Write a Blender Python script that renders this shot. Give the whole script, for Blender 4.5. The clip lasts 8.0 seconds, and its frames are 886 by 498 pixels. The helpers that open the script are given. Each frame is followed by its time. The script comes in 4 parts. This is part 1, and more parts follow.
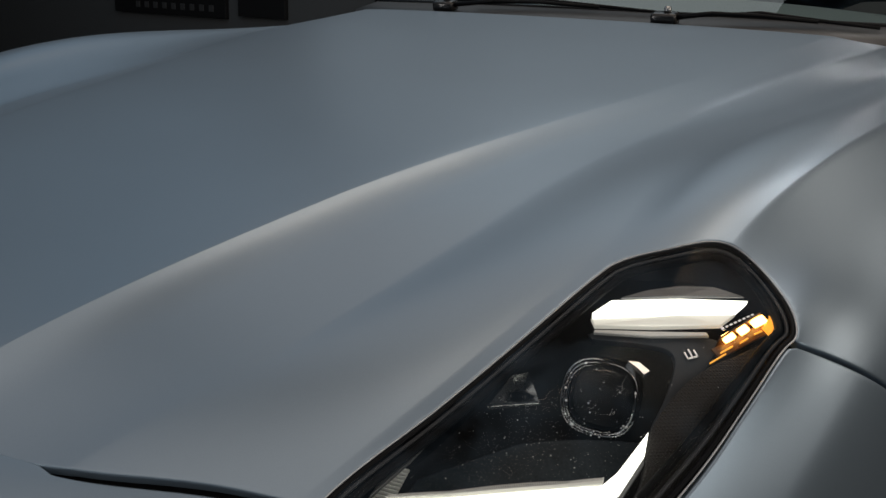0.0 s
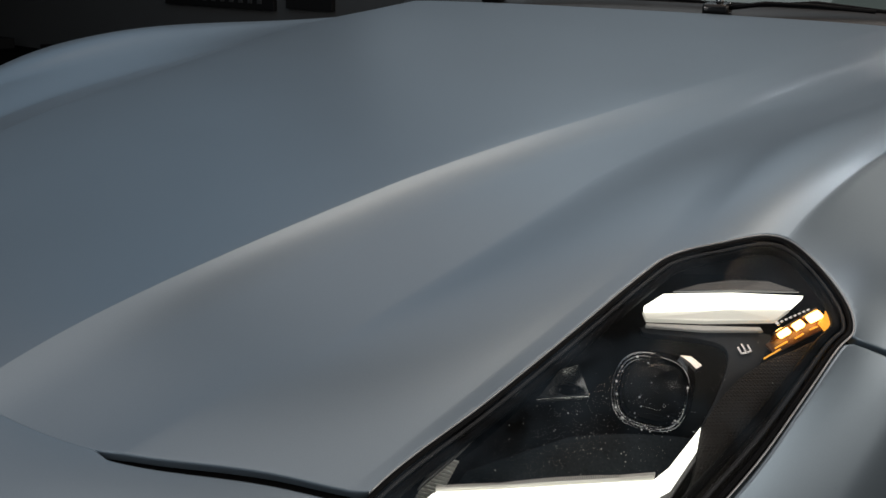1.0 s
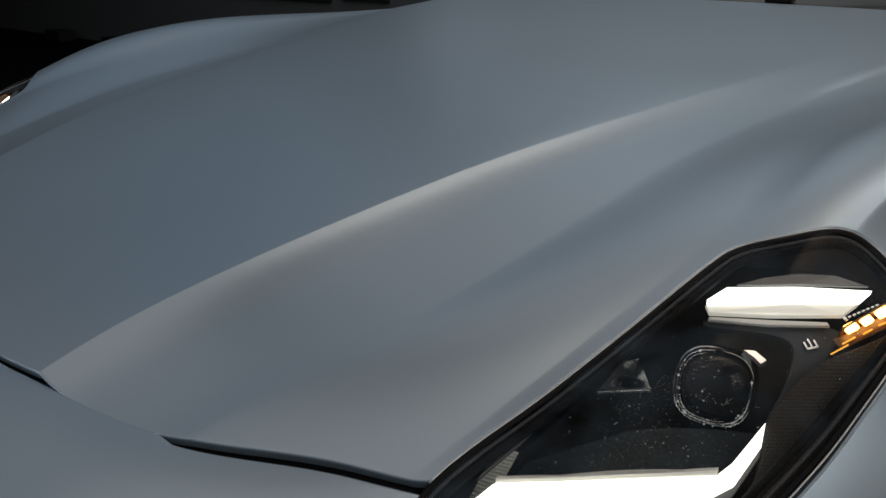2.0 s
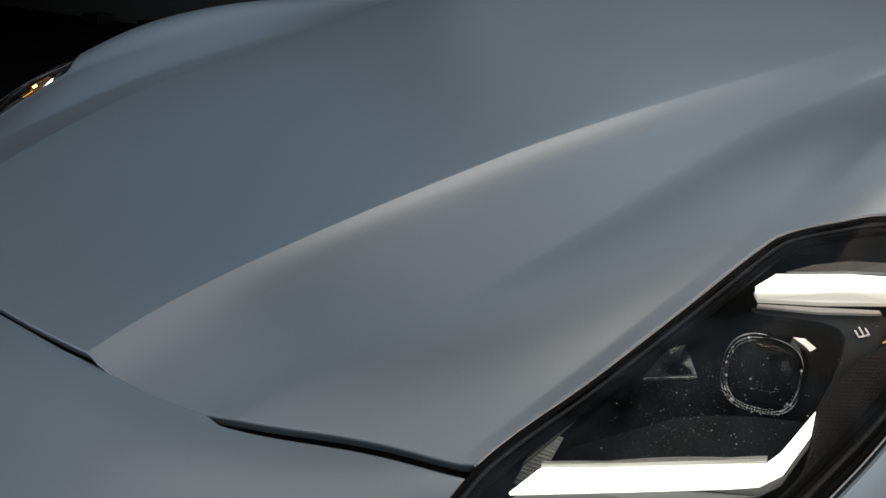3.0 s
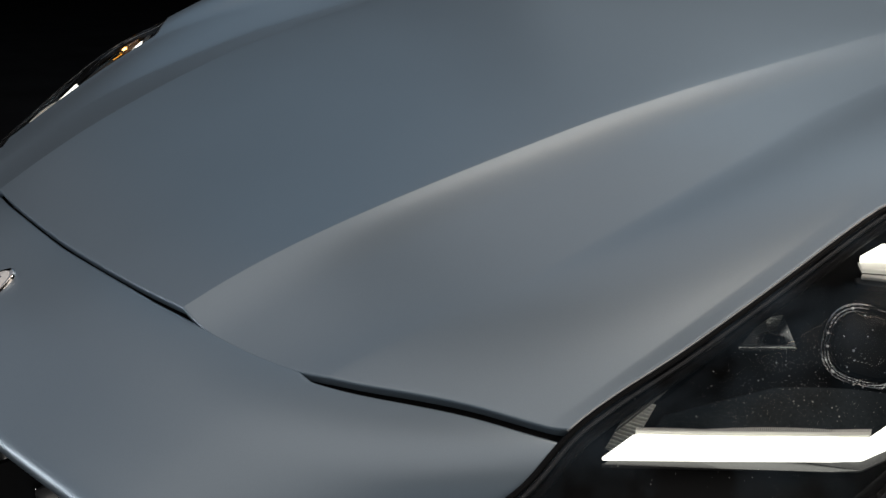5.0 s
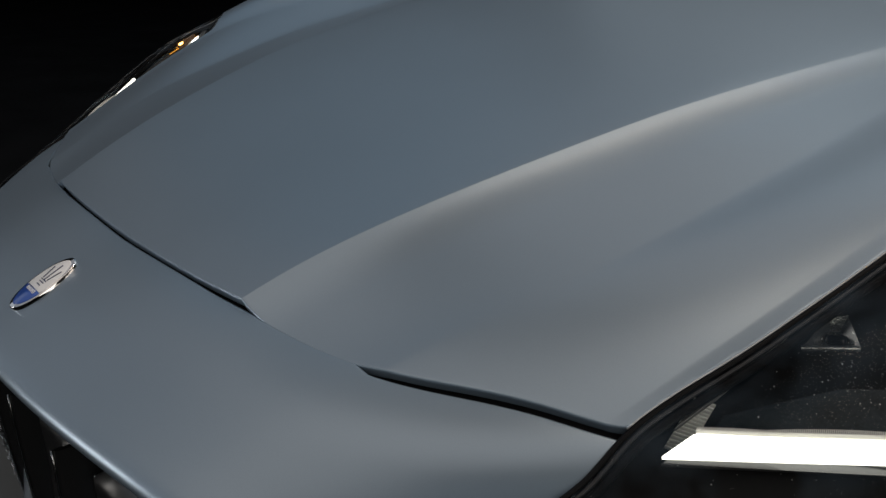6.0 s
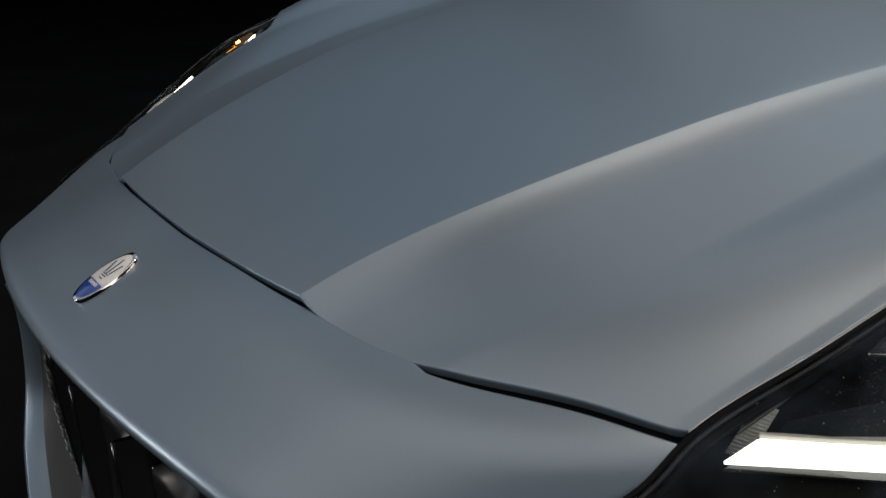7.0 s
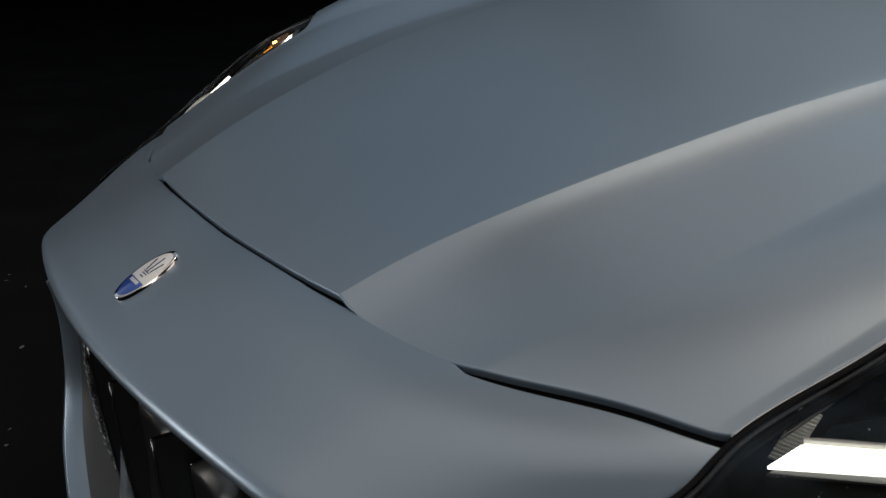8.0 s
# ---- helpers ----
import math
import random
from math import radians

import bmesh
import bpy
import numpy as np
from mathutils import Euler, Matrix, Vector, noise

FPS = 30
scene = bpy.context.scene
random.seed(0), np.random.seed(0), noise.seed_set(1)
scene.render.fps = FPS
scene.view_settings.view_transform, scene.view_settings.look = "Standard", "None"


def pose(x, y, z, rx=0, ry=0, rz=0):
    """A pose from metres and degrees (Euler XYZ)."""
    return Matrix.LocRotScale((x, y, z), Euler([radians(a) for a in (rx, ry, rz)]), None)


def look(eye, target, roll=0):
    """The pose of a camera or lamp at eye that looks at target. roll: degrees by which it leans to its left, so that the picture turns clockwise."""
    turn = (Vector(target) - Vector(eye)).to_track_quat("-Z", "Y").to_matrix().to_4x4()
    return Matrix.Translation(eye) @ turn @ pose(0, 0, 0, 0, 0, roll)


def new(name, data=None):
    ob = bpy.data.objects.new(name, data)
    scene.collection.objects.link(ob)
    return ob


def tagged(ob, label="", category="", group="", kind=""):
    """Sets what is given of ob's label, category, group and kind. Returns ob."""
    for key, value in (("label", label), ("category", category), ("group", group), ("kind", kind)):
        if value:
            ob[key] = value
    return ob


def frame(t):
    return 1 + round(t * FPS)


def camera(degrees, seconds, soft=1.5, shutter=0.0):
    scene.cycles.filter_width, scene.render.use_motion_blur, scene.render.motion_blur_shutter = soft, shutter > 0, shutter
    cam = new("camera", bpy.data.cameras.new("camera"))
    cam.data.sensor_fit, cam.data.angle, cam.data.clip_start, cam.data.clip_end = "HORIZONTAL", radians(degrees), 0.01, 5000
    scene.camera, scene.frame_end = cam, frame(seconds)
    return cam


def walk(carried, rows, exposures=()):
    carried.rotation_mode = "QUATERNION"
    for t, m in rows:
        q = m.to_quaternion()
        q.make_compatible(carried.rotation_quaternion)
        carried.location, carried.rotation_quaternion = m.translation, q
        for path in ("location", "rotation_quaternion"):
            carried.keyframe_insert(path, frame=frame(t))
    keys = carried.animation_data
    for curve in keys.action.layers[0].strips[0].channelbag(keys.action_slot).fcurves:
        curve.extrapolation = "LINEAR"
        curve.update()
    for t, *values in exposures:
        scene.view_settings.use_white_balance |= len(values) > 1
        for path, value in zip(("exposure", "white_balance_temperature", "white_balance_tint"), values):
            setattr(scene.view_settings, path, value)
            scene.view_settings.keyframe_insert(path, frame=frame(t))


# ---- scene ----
cam = camera(48.59, 8.0)
PATH = [
    (0, (1.0681, -0.2884, 1.0592), (-0.0932, 1.2455, 0.5130), 1.46),
    (0.5, (1.0652, -0.2900, 1.0590), (-0.1235, 1.2185, 0.5009), 1.34),
    (1, (1.0633, -0.2912, 1.0583), (-0.1649, 1.1832, 0.4947), 1.15),
    (1.5, (1.0611, -0.2937, 1.0576), (-0.2101, 1.1413, 0.4877), 0.93),
    (3, (1.0473, -0.3030, 1.0564), (-0.2951, 1.0469, 0.4434), 0.59),
    (3.5, (1.0432, -0.3060, 1.0546), (-0.3160, 1.0175, 0.4214), 0.62),
    (4, (1.0393, -0.3086, 1.0521), (-0.3385, 0.9864, 0.4006), 0.49),
    (4.5, (1.0355, -0.3117, 1.0500), (-0.3641, 0.9532, 0.3858), 0.38),
    (6, (1.0232, -0.3237, 1.0456), (-0.4562, 0.8389, 0.3676), 0.14),
    (6.5, (1.0191, -0.3273, 1.0448), (-0.4916, 0.7942, 0.3665), -0.05),
    (7, (1.0158, -0.3310, 1.0444), (-0.5203, 0.7550, 0.3654), -0.13),
    (7.5, (1.0124, -0.3348, 1.0445), (-0.5433, 0.7231, 0.3659), -0.32),
    (8, (1.0108, -0.3391, 1.0450), (-0.5590, 0.6980, 0.3668), -0.31),
]
walk(cam, [(t, look(eye, target, roll)) for t, eye, target, roll in PATH])

# ---- world and lights ----
world = bpy.data.worlds.new("hall_dark")
scene.world = world
world.use_nodes = True
world.node_tree.nodes["Background"].inputs[0].default_value = (0.45, 0.55, 0.7, 1)
world.node_tree.nodes["Background"].inputs[1].default_value = 0.01


def lamp(name, place, target, size, watts, colour, shape="RECTANGLE", size_y=None):
    """A soft area lamp, added out of view for what the paint should reflect."""
    data = bpy.data.lights.new(name, "AREA")
    data.shape, data.size, data.size_y = shape, size, size_y or size
    data.energy, data.color = watts, colour
    ob = new(name, data)
    ob.matrix_world = look(place, target)
    return ob


COOL, WARM, WHITE = (0.5, 0.77, 1.0), (1.0, 0.97, 0.92), (1.0, 0.97, 0.93)
# Panels and fills are added, not fixtures of the hall; spots follow the wing's highlights.
lamp("ceiling_fill", (0.9, 1.65, 4.15), (0.9, 1.65, 0.0), 1.9, 24.5, (1.0, 0.88, 0.78), size_y=3.0)
lamp("ridge_fill", (0.15, 1.6, 4.12), (0.15, 1.6, 0.0), 0.4, 8, (1.0, 0.7, 0.46), size_y=2.4)
lamp("ceiling_fill", (-1.75, 2.2, 4.15), (-1.75, 2.2, 0.0), 2.5, 9.5, (1.0, 0.92, 0.88), size_y=2.4)
lamp("ceiling_fill", (-0.3, -1.5, 4.15), (-0.3, -1.5, 0.0), 3.2, 22, (1.0, 0.87, 0.78), size_y=3.0)
lamp("ceiling_fill", (-4.6, -1.75, 4.15), (-4.6, -1.75, 0.0), 5.4, 20.5, (0.9, 0.92, 0.98), size_y=4.5)
lamp("ceiling_fill", (-1.85, 4.4, 4.15), (-1.85, 4.4, 0.0), 2.1, 10, (0.88, 0.96, 1.0), size_y=1.7)
lamp("cool_ceiling_fill", (-4.5, 2.7, 4.15), (-4.5, 2.7, 0.0), 4.6, 19, COOL, size_y=4.4)
lamp("back_fill", (-2.7, 5.35, 3.3), (-2.7, 0.0, 2.4), 4.4, 5.5, (0.8, 0.92, 1.0), size_y=1.5)
lamp("ceiling_fill", (3.3, 4.3, 4.15), (3.3, 4.3, 0.0), 2.6, 15, (1.0, 0.86, 0.72), size_y=1.9)
lamp("wing_fill", (4.6, 4.9, 2.8), (0.9, 0.6, 0.8), 4.4, 66, (1.0, 0.87, 0.74), size_y=2.6)
lamp("soft_key_light", (4.6, -1.0, 3.0), (0.5, 0.5, 0.8), 2.8, 46, (1.0, 0.93, 0.84))
lamp("flank_fill", (8.2, 2.4, 1.9), (0.9, 0.8, 0.8), 6.4, 50, (1.0, 0.89, 0.78), size_y=3.2)
lamp("front_fill", (-0.4, -4.2, 3.2), (-0.3, 0.0, 1.6), 7.0, 16, (0.85, 0.92, 1.0), size_y=2.2)
lamp("low_front_fill", (-2.8, -3.9, 1.2), (0.1, -0.1, 0.6), 1.0, 34, (1.0, 0.95, 0.9))
lamp("nose_fill", (-7.5, -3.6, 3.2), (0.0, 0.0, 0.7), 3.8, 14, (0.85, 0.92, 1.0), size_y=2.6)
lamp("spot_behind", (0.05, 5.2, 2.75), (0.75, 0.85, 0.91), 0.16, 1.0, WHITE, "DISK")
lamp("spot_over_wing", (0.44, 3.6, 4.1), (0.76, 0.65, 0.87), 0.3, 9, WHITE, "DISK")

# ---- materials ----
def material(name, colour, rough=0.5, metal=0.0, coat=0.0, grain=0.0, grain_size=400.0, stain=0.0, stain_size=6.0, bump=0.0, glow=0.0, glow_colour=None, ior=1.45):
    """A principled material with two scales of variation: fine grain and broad stains."""
    mat = bpy.data.materials.new(name)
    mat.use_nodes = True
    nodes, links = mat.node_tree.nodes, mat.node_tree.links
    bsdf = nodes["Principled BSDF"]
    bsdf.inputs["Base Color"].default_value = (*colour, 1)
    bsdf.inputs["Roughness"].default_value = rough
    bsdf.inputs["Metallic"].default_value = metal
    bsdf.inputs["Coat Weight"].default_value = coat
    bsdf.inputs["Coat Roughness"].default_value = 0.3
    bsdf.inputs["IOR"].default_value = ior
    if glow:
        bsdf.inputs["Emission Color"].default_value = (*(glow_colour or colour), 1)
        bsdf.inputs["Emission Strength"].default_value = glow
    if grain or stain or bump:
        place = nodes.new("ShaderNodeTexCoord")
        fine, broad = nodes.new("ShaderNodeTexNoise"), nodes.new("ShaderNodeTexNoise")
        fine.inputs["Scale"].default_value, fine.inputs["Detail"].default_value = grain_size, 2
        broad.inputs["Scale"].default_value, broad.inputs["Detail"].default_value = stain_size, 5
        for tex in (fine, broad):
            links.new(place.outputs["Object"], tex.inputs["Vector"])
        value = nodes.new("ShaderNodeMath")
        value.operation = "MULTIPLY_ADD"
        value.inputs[1].default_value, value.inputs[2].default_value = 2 * grain, 1 - grain
        links.new(fine.outputs["Fac"], value.inputs[0])
        wide = nodes.new("ShaderNodeMath")
        wide.operation = "MULTIPLY_ADD"
        wide.inputs[1].default_value, wide.inputs[2].default_value = 2 * stain, 1 - stain
        links.new(broad.outputs["Fac"], wide.inputs[0])
        both = nodes.new("ShaderNodeMath")
        both.operation = "MULTIPLY"
        links.new(value.outputs[0], both.inputs[0])
        links.new(wide.outputs[0], both.inputs[1])
        tint = nodes.new("ShaderNodeMix")
        tint.data_type, tint.blend_type = "RGBA", "MULTIPLY"
        tint.inputs["Factor"].default_value = 1.0
        tint.inputs["A"].default_value = (*colour, 1)
        links.new(both.outputs[0], tint.inputs["B"])
        links.new(tint.outputs["Result"], bsdf.inputs["Base Color"])
        shine = nodes.new("ShaderNodeMath")
        shine.operation = "MULTIPLY"
        shine.inputs[1].default_value = rough
        links.new(wide.outputs[0], shine.inputs[0])
        links.new(shine.outputs[0], bsdf.inputs["Roughness"])
        if bump:
            relief = nodes.new("ShaderNodeBump")
            relief.inputs["Strength"].default_value, relief.inputs["Distance"].default_value = bump, 0.001
            links.new(fine.outputs["Fac"], relief.inputs["Height"])
            links.new(relief.outputs["Normal"], bsdf.inputs["Normal"])
    return mat


PAINT = material("satin_grey_paint", (0.267, 0.345, 0.426), 0.37, 0.65, coat=0.3, grain=0.05, grain_size=1100, stain=0.03, stain_size=9)
GAP = material("black_gap", (0.006, 0.006, 0.007), 0.8)
RUBBER = material("black_rubber", (0.005, 0.0055, 0.007), 0.5, grain=0.03, grain_size=300, ior=1.2)
GLOSS = material("gloss_black_plastic", (0.008, 0.008, 0.009), 0.12, coat=0.3)
SATIN = material("satin_dark_plastic", (0.03, 0.031, 0.033), 0.4, grain=0.1, grain_size=500)
CHROME = material("chrome", (0.75, 0.76, 0.78), 0.08, 1.0)
DRL = material("white_light_guide", (0.9, 0.9, 0.88), 0.3, glow=2.4, glow_colour=(1.0, 0.98, 0.86))
AMBER = material("amber_led", (0.9, 0.4, 0.05), 0.3, glow=10.0, glow_colour=(1.0, 0.5, 0.12))
FLOOR = material("dark_floor_paint", (0.0065, 0.0065, 0.007), 0.55, grain=0.2, grain_size=60, stain=0.4, stain_size=2.5, ior=1.12)
WALL = material("grey_wall_paint", (0.1, 0.105, 0.108), 0.8, grain=0.05, grain_size=120, stain=0.08, stain_size=1.5)
DARK = material("black_board", (0.007, 0.007, 0.008), 0.7, grain=0.1, grain_size=80)


def clear_glass(name, colour=(1, 1, 1), rough=0.0, ior=1.45, haze=0.0):
    """Thin clear cover: mostly see-through, with a glossy reflection."""
    mat = bpy.data.materials.new(name)
    mat.use_nodes = True
    nodes, links = mat.node_tree.nodes, mat.node_tree.links
    nodes.clear()
    out, mix = nodes.new("ShaderNodeOutputMaterial"), nodes.new("ShaderNodeMixShader")
    see, shine, edge = nodes.new("ShaderNodeBsdfTransparent"), nodes.new("ShaderNodeBsdfGlossy"), nodes.new("ShaderNodeFresnel")
    see.inputs["Color"].default_value = (*colour, 1)
    shine.inputs["Roughness"].default_value = rough
    edge.inputs["IOR"].default_value = ior
    links.new(edge.outputs[0], mix.inputs[0])
    links.new(see.outputs[0], mix.inputs[1])
    links.new(shine.outputs[0], mix.inputs[2])
    last = mix
    # Clouds of blue-grey: dust, with glare haze painted into the cover's colour.
    if haze:
        dusty, dust = nodes.new("ShaderNodeMixShader"), nodes.new("ShaderNodeBsdfDiffuse")
        place, cloud, amount = nodes.new("ShaderNodeTexCoord"), nodes.new("ShaderNodeTexNoise"), nodes.new("ShaderNodeMath")
        cloud.inputs["Scale"].default_value, cloud.inputs["Detail"].default_value = 18, 6
        amount.operation, amount.use_clamp = "MULTIPLY_ADD", True
        amount.inputs[1].default_value, amount.inputs[2].default_value = 8 * haze, -3.6 * haze
        dust.inputs["Color"].default_value = (0.42, 0.6, 0.8, 1)
        links.new(place.outputs["Object"], cloud.inputs["Vector"])
        links.new(cloud.outputs["Fac"], amount.inputs[0])
        links.new(amount.outputs[0], dusty.inputs[0])
        links.new(mix.outputs[0], dusty.inputs[1])
        links.new(dust.outputs[0], dusty.inputs[2])
        last = dusty
    links.new(last.outputs[0], out.inputs["Surface"])
    return mat


LENS = clear_glass("clear_lamp_cover", (0.96, 0.97, 0.97), 0.0, 1.1, 0.02)
SCREEN = clear_glass("windscreen_glass", (0.8, 0.88, 0.88), 0.0)
# ---- tools for building ----
def smooth(mesh):
    mesh.polygons.foreach_set("use_smooth", [True] * len(mesh.polygons))


def link_mesh(name, verts, faces, mat, parent=None, label="", flat=False):
    mesh = bpy.data.meshes.new(name)
    mesh.from_pydata([tuple(v) for v in verts], [], faces)
    mesh.materials.append(mat)
    if not flat:
        smooth(mesh)
    ob = new(name, mesh)
    if parent:
        ob.parent = parent
    if label:
        ob["label"] = label
    return ob


def part(name, bm, mat, parent=None, label="", flat=False):
    """One bmesh as one mesh object under a thing or a part."""
    mesh = bpy.data.meshes.new(name)
    bmesh.ops.recalc_face_normals(bm, faces=bm.faces)
    bm.to_mesh(mesh)
    bm.free()
    mesh.materials.append(mat)
    if not flat:
        smooth(mesh)
    ob = new(name, mesh)
    if parent:
        ob.parent = parent
    if label:
        ob["label"] = label
    return ob


def box(size, place=(0, 0, 0), turn=(0, 0, 0), bevel=0.0):
    bm = bmesh.new()
    bmesh.ops.create_cube(bm, size=1.0, matrix=pose(*place, *turn) @ Matrix.Diagonal((*size, 1)))
    if bevel:
        bmesh.ops.bevel(bm, geom=bm.edges[:], offset=bevel, segments=2, affect="EDGES", profile=0.6)
    return bm


def spline(knots, x):
    """Natural cubic spline through (place, value) knots, straight on past its ends."""
    k = np.asarray(knots, float)
    t, f = k[:, 0], k[:, 1]
    n, h = len(t), np.diff(t)
    a, b = np.zeros((n, n)), np.zeros(n)
    a[0, 0] = a[-1, -1] = 1
    for i in range(1, n - 1):
        a[i, i - 1 : i + 2] = h[i - 1], 2 * (h[i - 1] + h[i]), h[i]
        b[i] = 6 * ((f[i + 1] - f[i]) / h[i] - (f[i] - f[i - 1]) / h[i - 1])
    m = np.linalg.solve(a, b)
    x = np.asarray(x, float)
    i = np.clip(np.searchsorted(t, x) - 1, 0, n - 2)
    c = np.clip(x, t[0], t[-1])
    l, r = c - t[i], t[i + 1] - c
    out = (m[i] * r**3 + m[i + 1] * l**3) / (6 * h[i]) + (f[i] / h[i] - m[i] * h[i] / 6) * r + (f[i + 1] / h[i] - m[i + 1] * h[i] / 6) * l
    first = (f[1] - f[0]) / h[0] - h[0] * m[1] / 6
    last = (f[-1] - f[-2]) / h[-1] + h[-1] * m[-2] / 6
    return out + first * np.minimum(x - t[0], 0) + last * np.maximum(x - t[-1], 0)


def outline(points, steps=8):
    """A closed smooth curve (Catmull-Rom) through points."""
    p = np.asarray(points, float)
    rows = []
    for i in range(len(p)):
        a, b, c, d = p[i - 1], p[i], p[(i + 1) % len(p)], p[(i + 2) % len(p)]
        for t in np.arange(steps) / steps:
            rows.append(0.5 * (2 * b + (c - a) * t + (2 * a - 5 * b + 4 * c - d) * t * t + (3 * b - a - 3 * c + d) * t**3))
    return np.array(rows)


def distance(poly, x, y):
    """Signed distance in plan to a closed polygon: positive outside."""
    q = np.stack([np.ravel(x), np.ravel(y)], 1)
    best, inside = np.full(len(q), 1e9), np.zeros(len(q), bool)
    for a, b in zip(poly, np.roll(poly, -1, 0)):
        d = b - a
        t = np.clip(((q - a) @ d) / (d @ d + 1e-12), 0, 1)
        best = np.minimum(best, np.hypot(*(q - a - t[:, None] * d).T))
        inside ^= ((a[1] > q[:, 1]) != (b[1] > q[:, 1])) & (q[:, 0] < (b[0] - a[0]) * (q[:, 1] - a[1]) / (b[1] - a[1] + 1e-15) + a[0])
    return np.where(inside, -best, best).reshape(np.shape(x))


def sunk(grid, sink):
    """A surface grid moved inwards by some depth, and its normals."""
    nor = np.cross(np.gradient(grid, axis=0), np.gradient(grid, axis=1))
    nor /= np.linalg.norm(nor, axis=-1, keepdims=True) + 1e-12
    nor *= np.where(nor[..., 2].mean() < 0, -1, 1)
    return grid - nor * sink, nor


def panel(name, grid, keep, mat, parent=None, label="", lip=(0.0025, 0.012), sink=0.0):
    """Sheet metal: the part of a surface grid where keep is positive, with a rounded, turned-down edge."""
    pos, nor = sunk(grid, sink)
    rows, cols = keep.shape
    verts, norms, seen, faces = [], [], {}, []

    def corner(i, j):
        if (i, j) not in seen:
            seen[i, j] = len(verts)
            verts.append(pos[i, j])
            norms.append(nor[i, j])
        return seen[i, j]

    def cut(a, b):
        key = (a, b) if a < b else (b, a)
        if key not in seen:
            a, b = key
            t = min(max(keep[a] / (keep[a] - keep[b]), 0.02), 0.98)
            seen[key] = len(verts)
            verts.append(pos[a] + t * (pos[b] - pos[a]))
            norms.append(nor[a] + t * (nor[b] - nor[a]))
        return seen[key]

    good = keep > 0
    some = good[:-1, :-1] | good[1:, :-1] | good[:-1, 1:] | good[1:, 1:]
    for i, j in np.argwhere(some):
        ring = [(i, j), (i + 1, j), (i + 1, j + 1), (i, j + 1)]
        face = []
        for a, b in zip(ring, ring[1:] + ring[:1]):
            if good[a]:
                face.append(corner(*a))
            if good[a] != good[b]:
                face.append(cut(a, b))
        if len(face) > 2:
            faces.append(face)
    if lip:
        r, deep = lip
        count = {}
        for f in faces:
            for a, b in zip(f, f[1:] + f[:1]):
                count[a, b] = 1
        rim = [(a, b) for a, b in count if (b, a) not in count]
        out = {}
        for a, b in rim:
            w = np.cross(verts[b] - verts[a], norms[a])
            size = np.linalg.norm(w)
            if size > 1e-9:
                for k in (a, b):
                    out[k] = out.get(k, 0) + w / size
        face_sign = 1.0
        f = faces[len(faces) // 2]
        turn = np.cross(verts[f[1]] - verts[f[0]], verts[f[2]] - verts[f[0]]) @ norms[f[0]]
        face_sign = 1.0 if turn > 0 else -1.0
        rings = {}
        for k, w in out.items():
            w = face_sign * w / (np.linalg.norm(w) + 1e-9)
            n = norms[k] / (np.linalg.norm(norms[k]) + 1e-9)
            rings[k] = []
            for angle in (30, 60, 90):
                c, s = math.cos(radians(angle)), math.sin(radians(angle))
                rings[k].append(len(verts))
                verts.append(verts[k] + r * (s * w - (1 - c) * n))
            rings[k].append(len(verts))
            verts.append(verts[k] + r * w - deep * n)
        for a, b in rim:
            if a in rings and b in rings:
                la, lb = [a, *rings[a]], [b, *rings[b]]
                for m in range(4):
                    faces.append([lb[m], la[m], la[m + 1], lb[m + 1]])
    return link_mesh(name, verts, faces, mat, parent, label)


# ---- the car's body surfaces ----
def sweep(x):
    """How far the nose curves back at a distance x from the car's middle."""
    return 0.55 * np.abs(x) ** 3


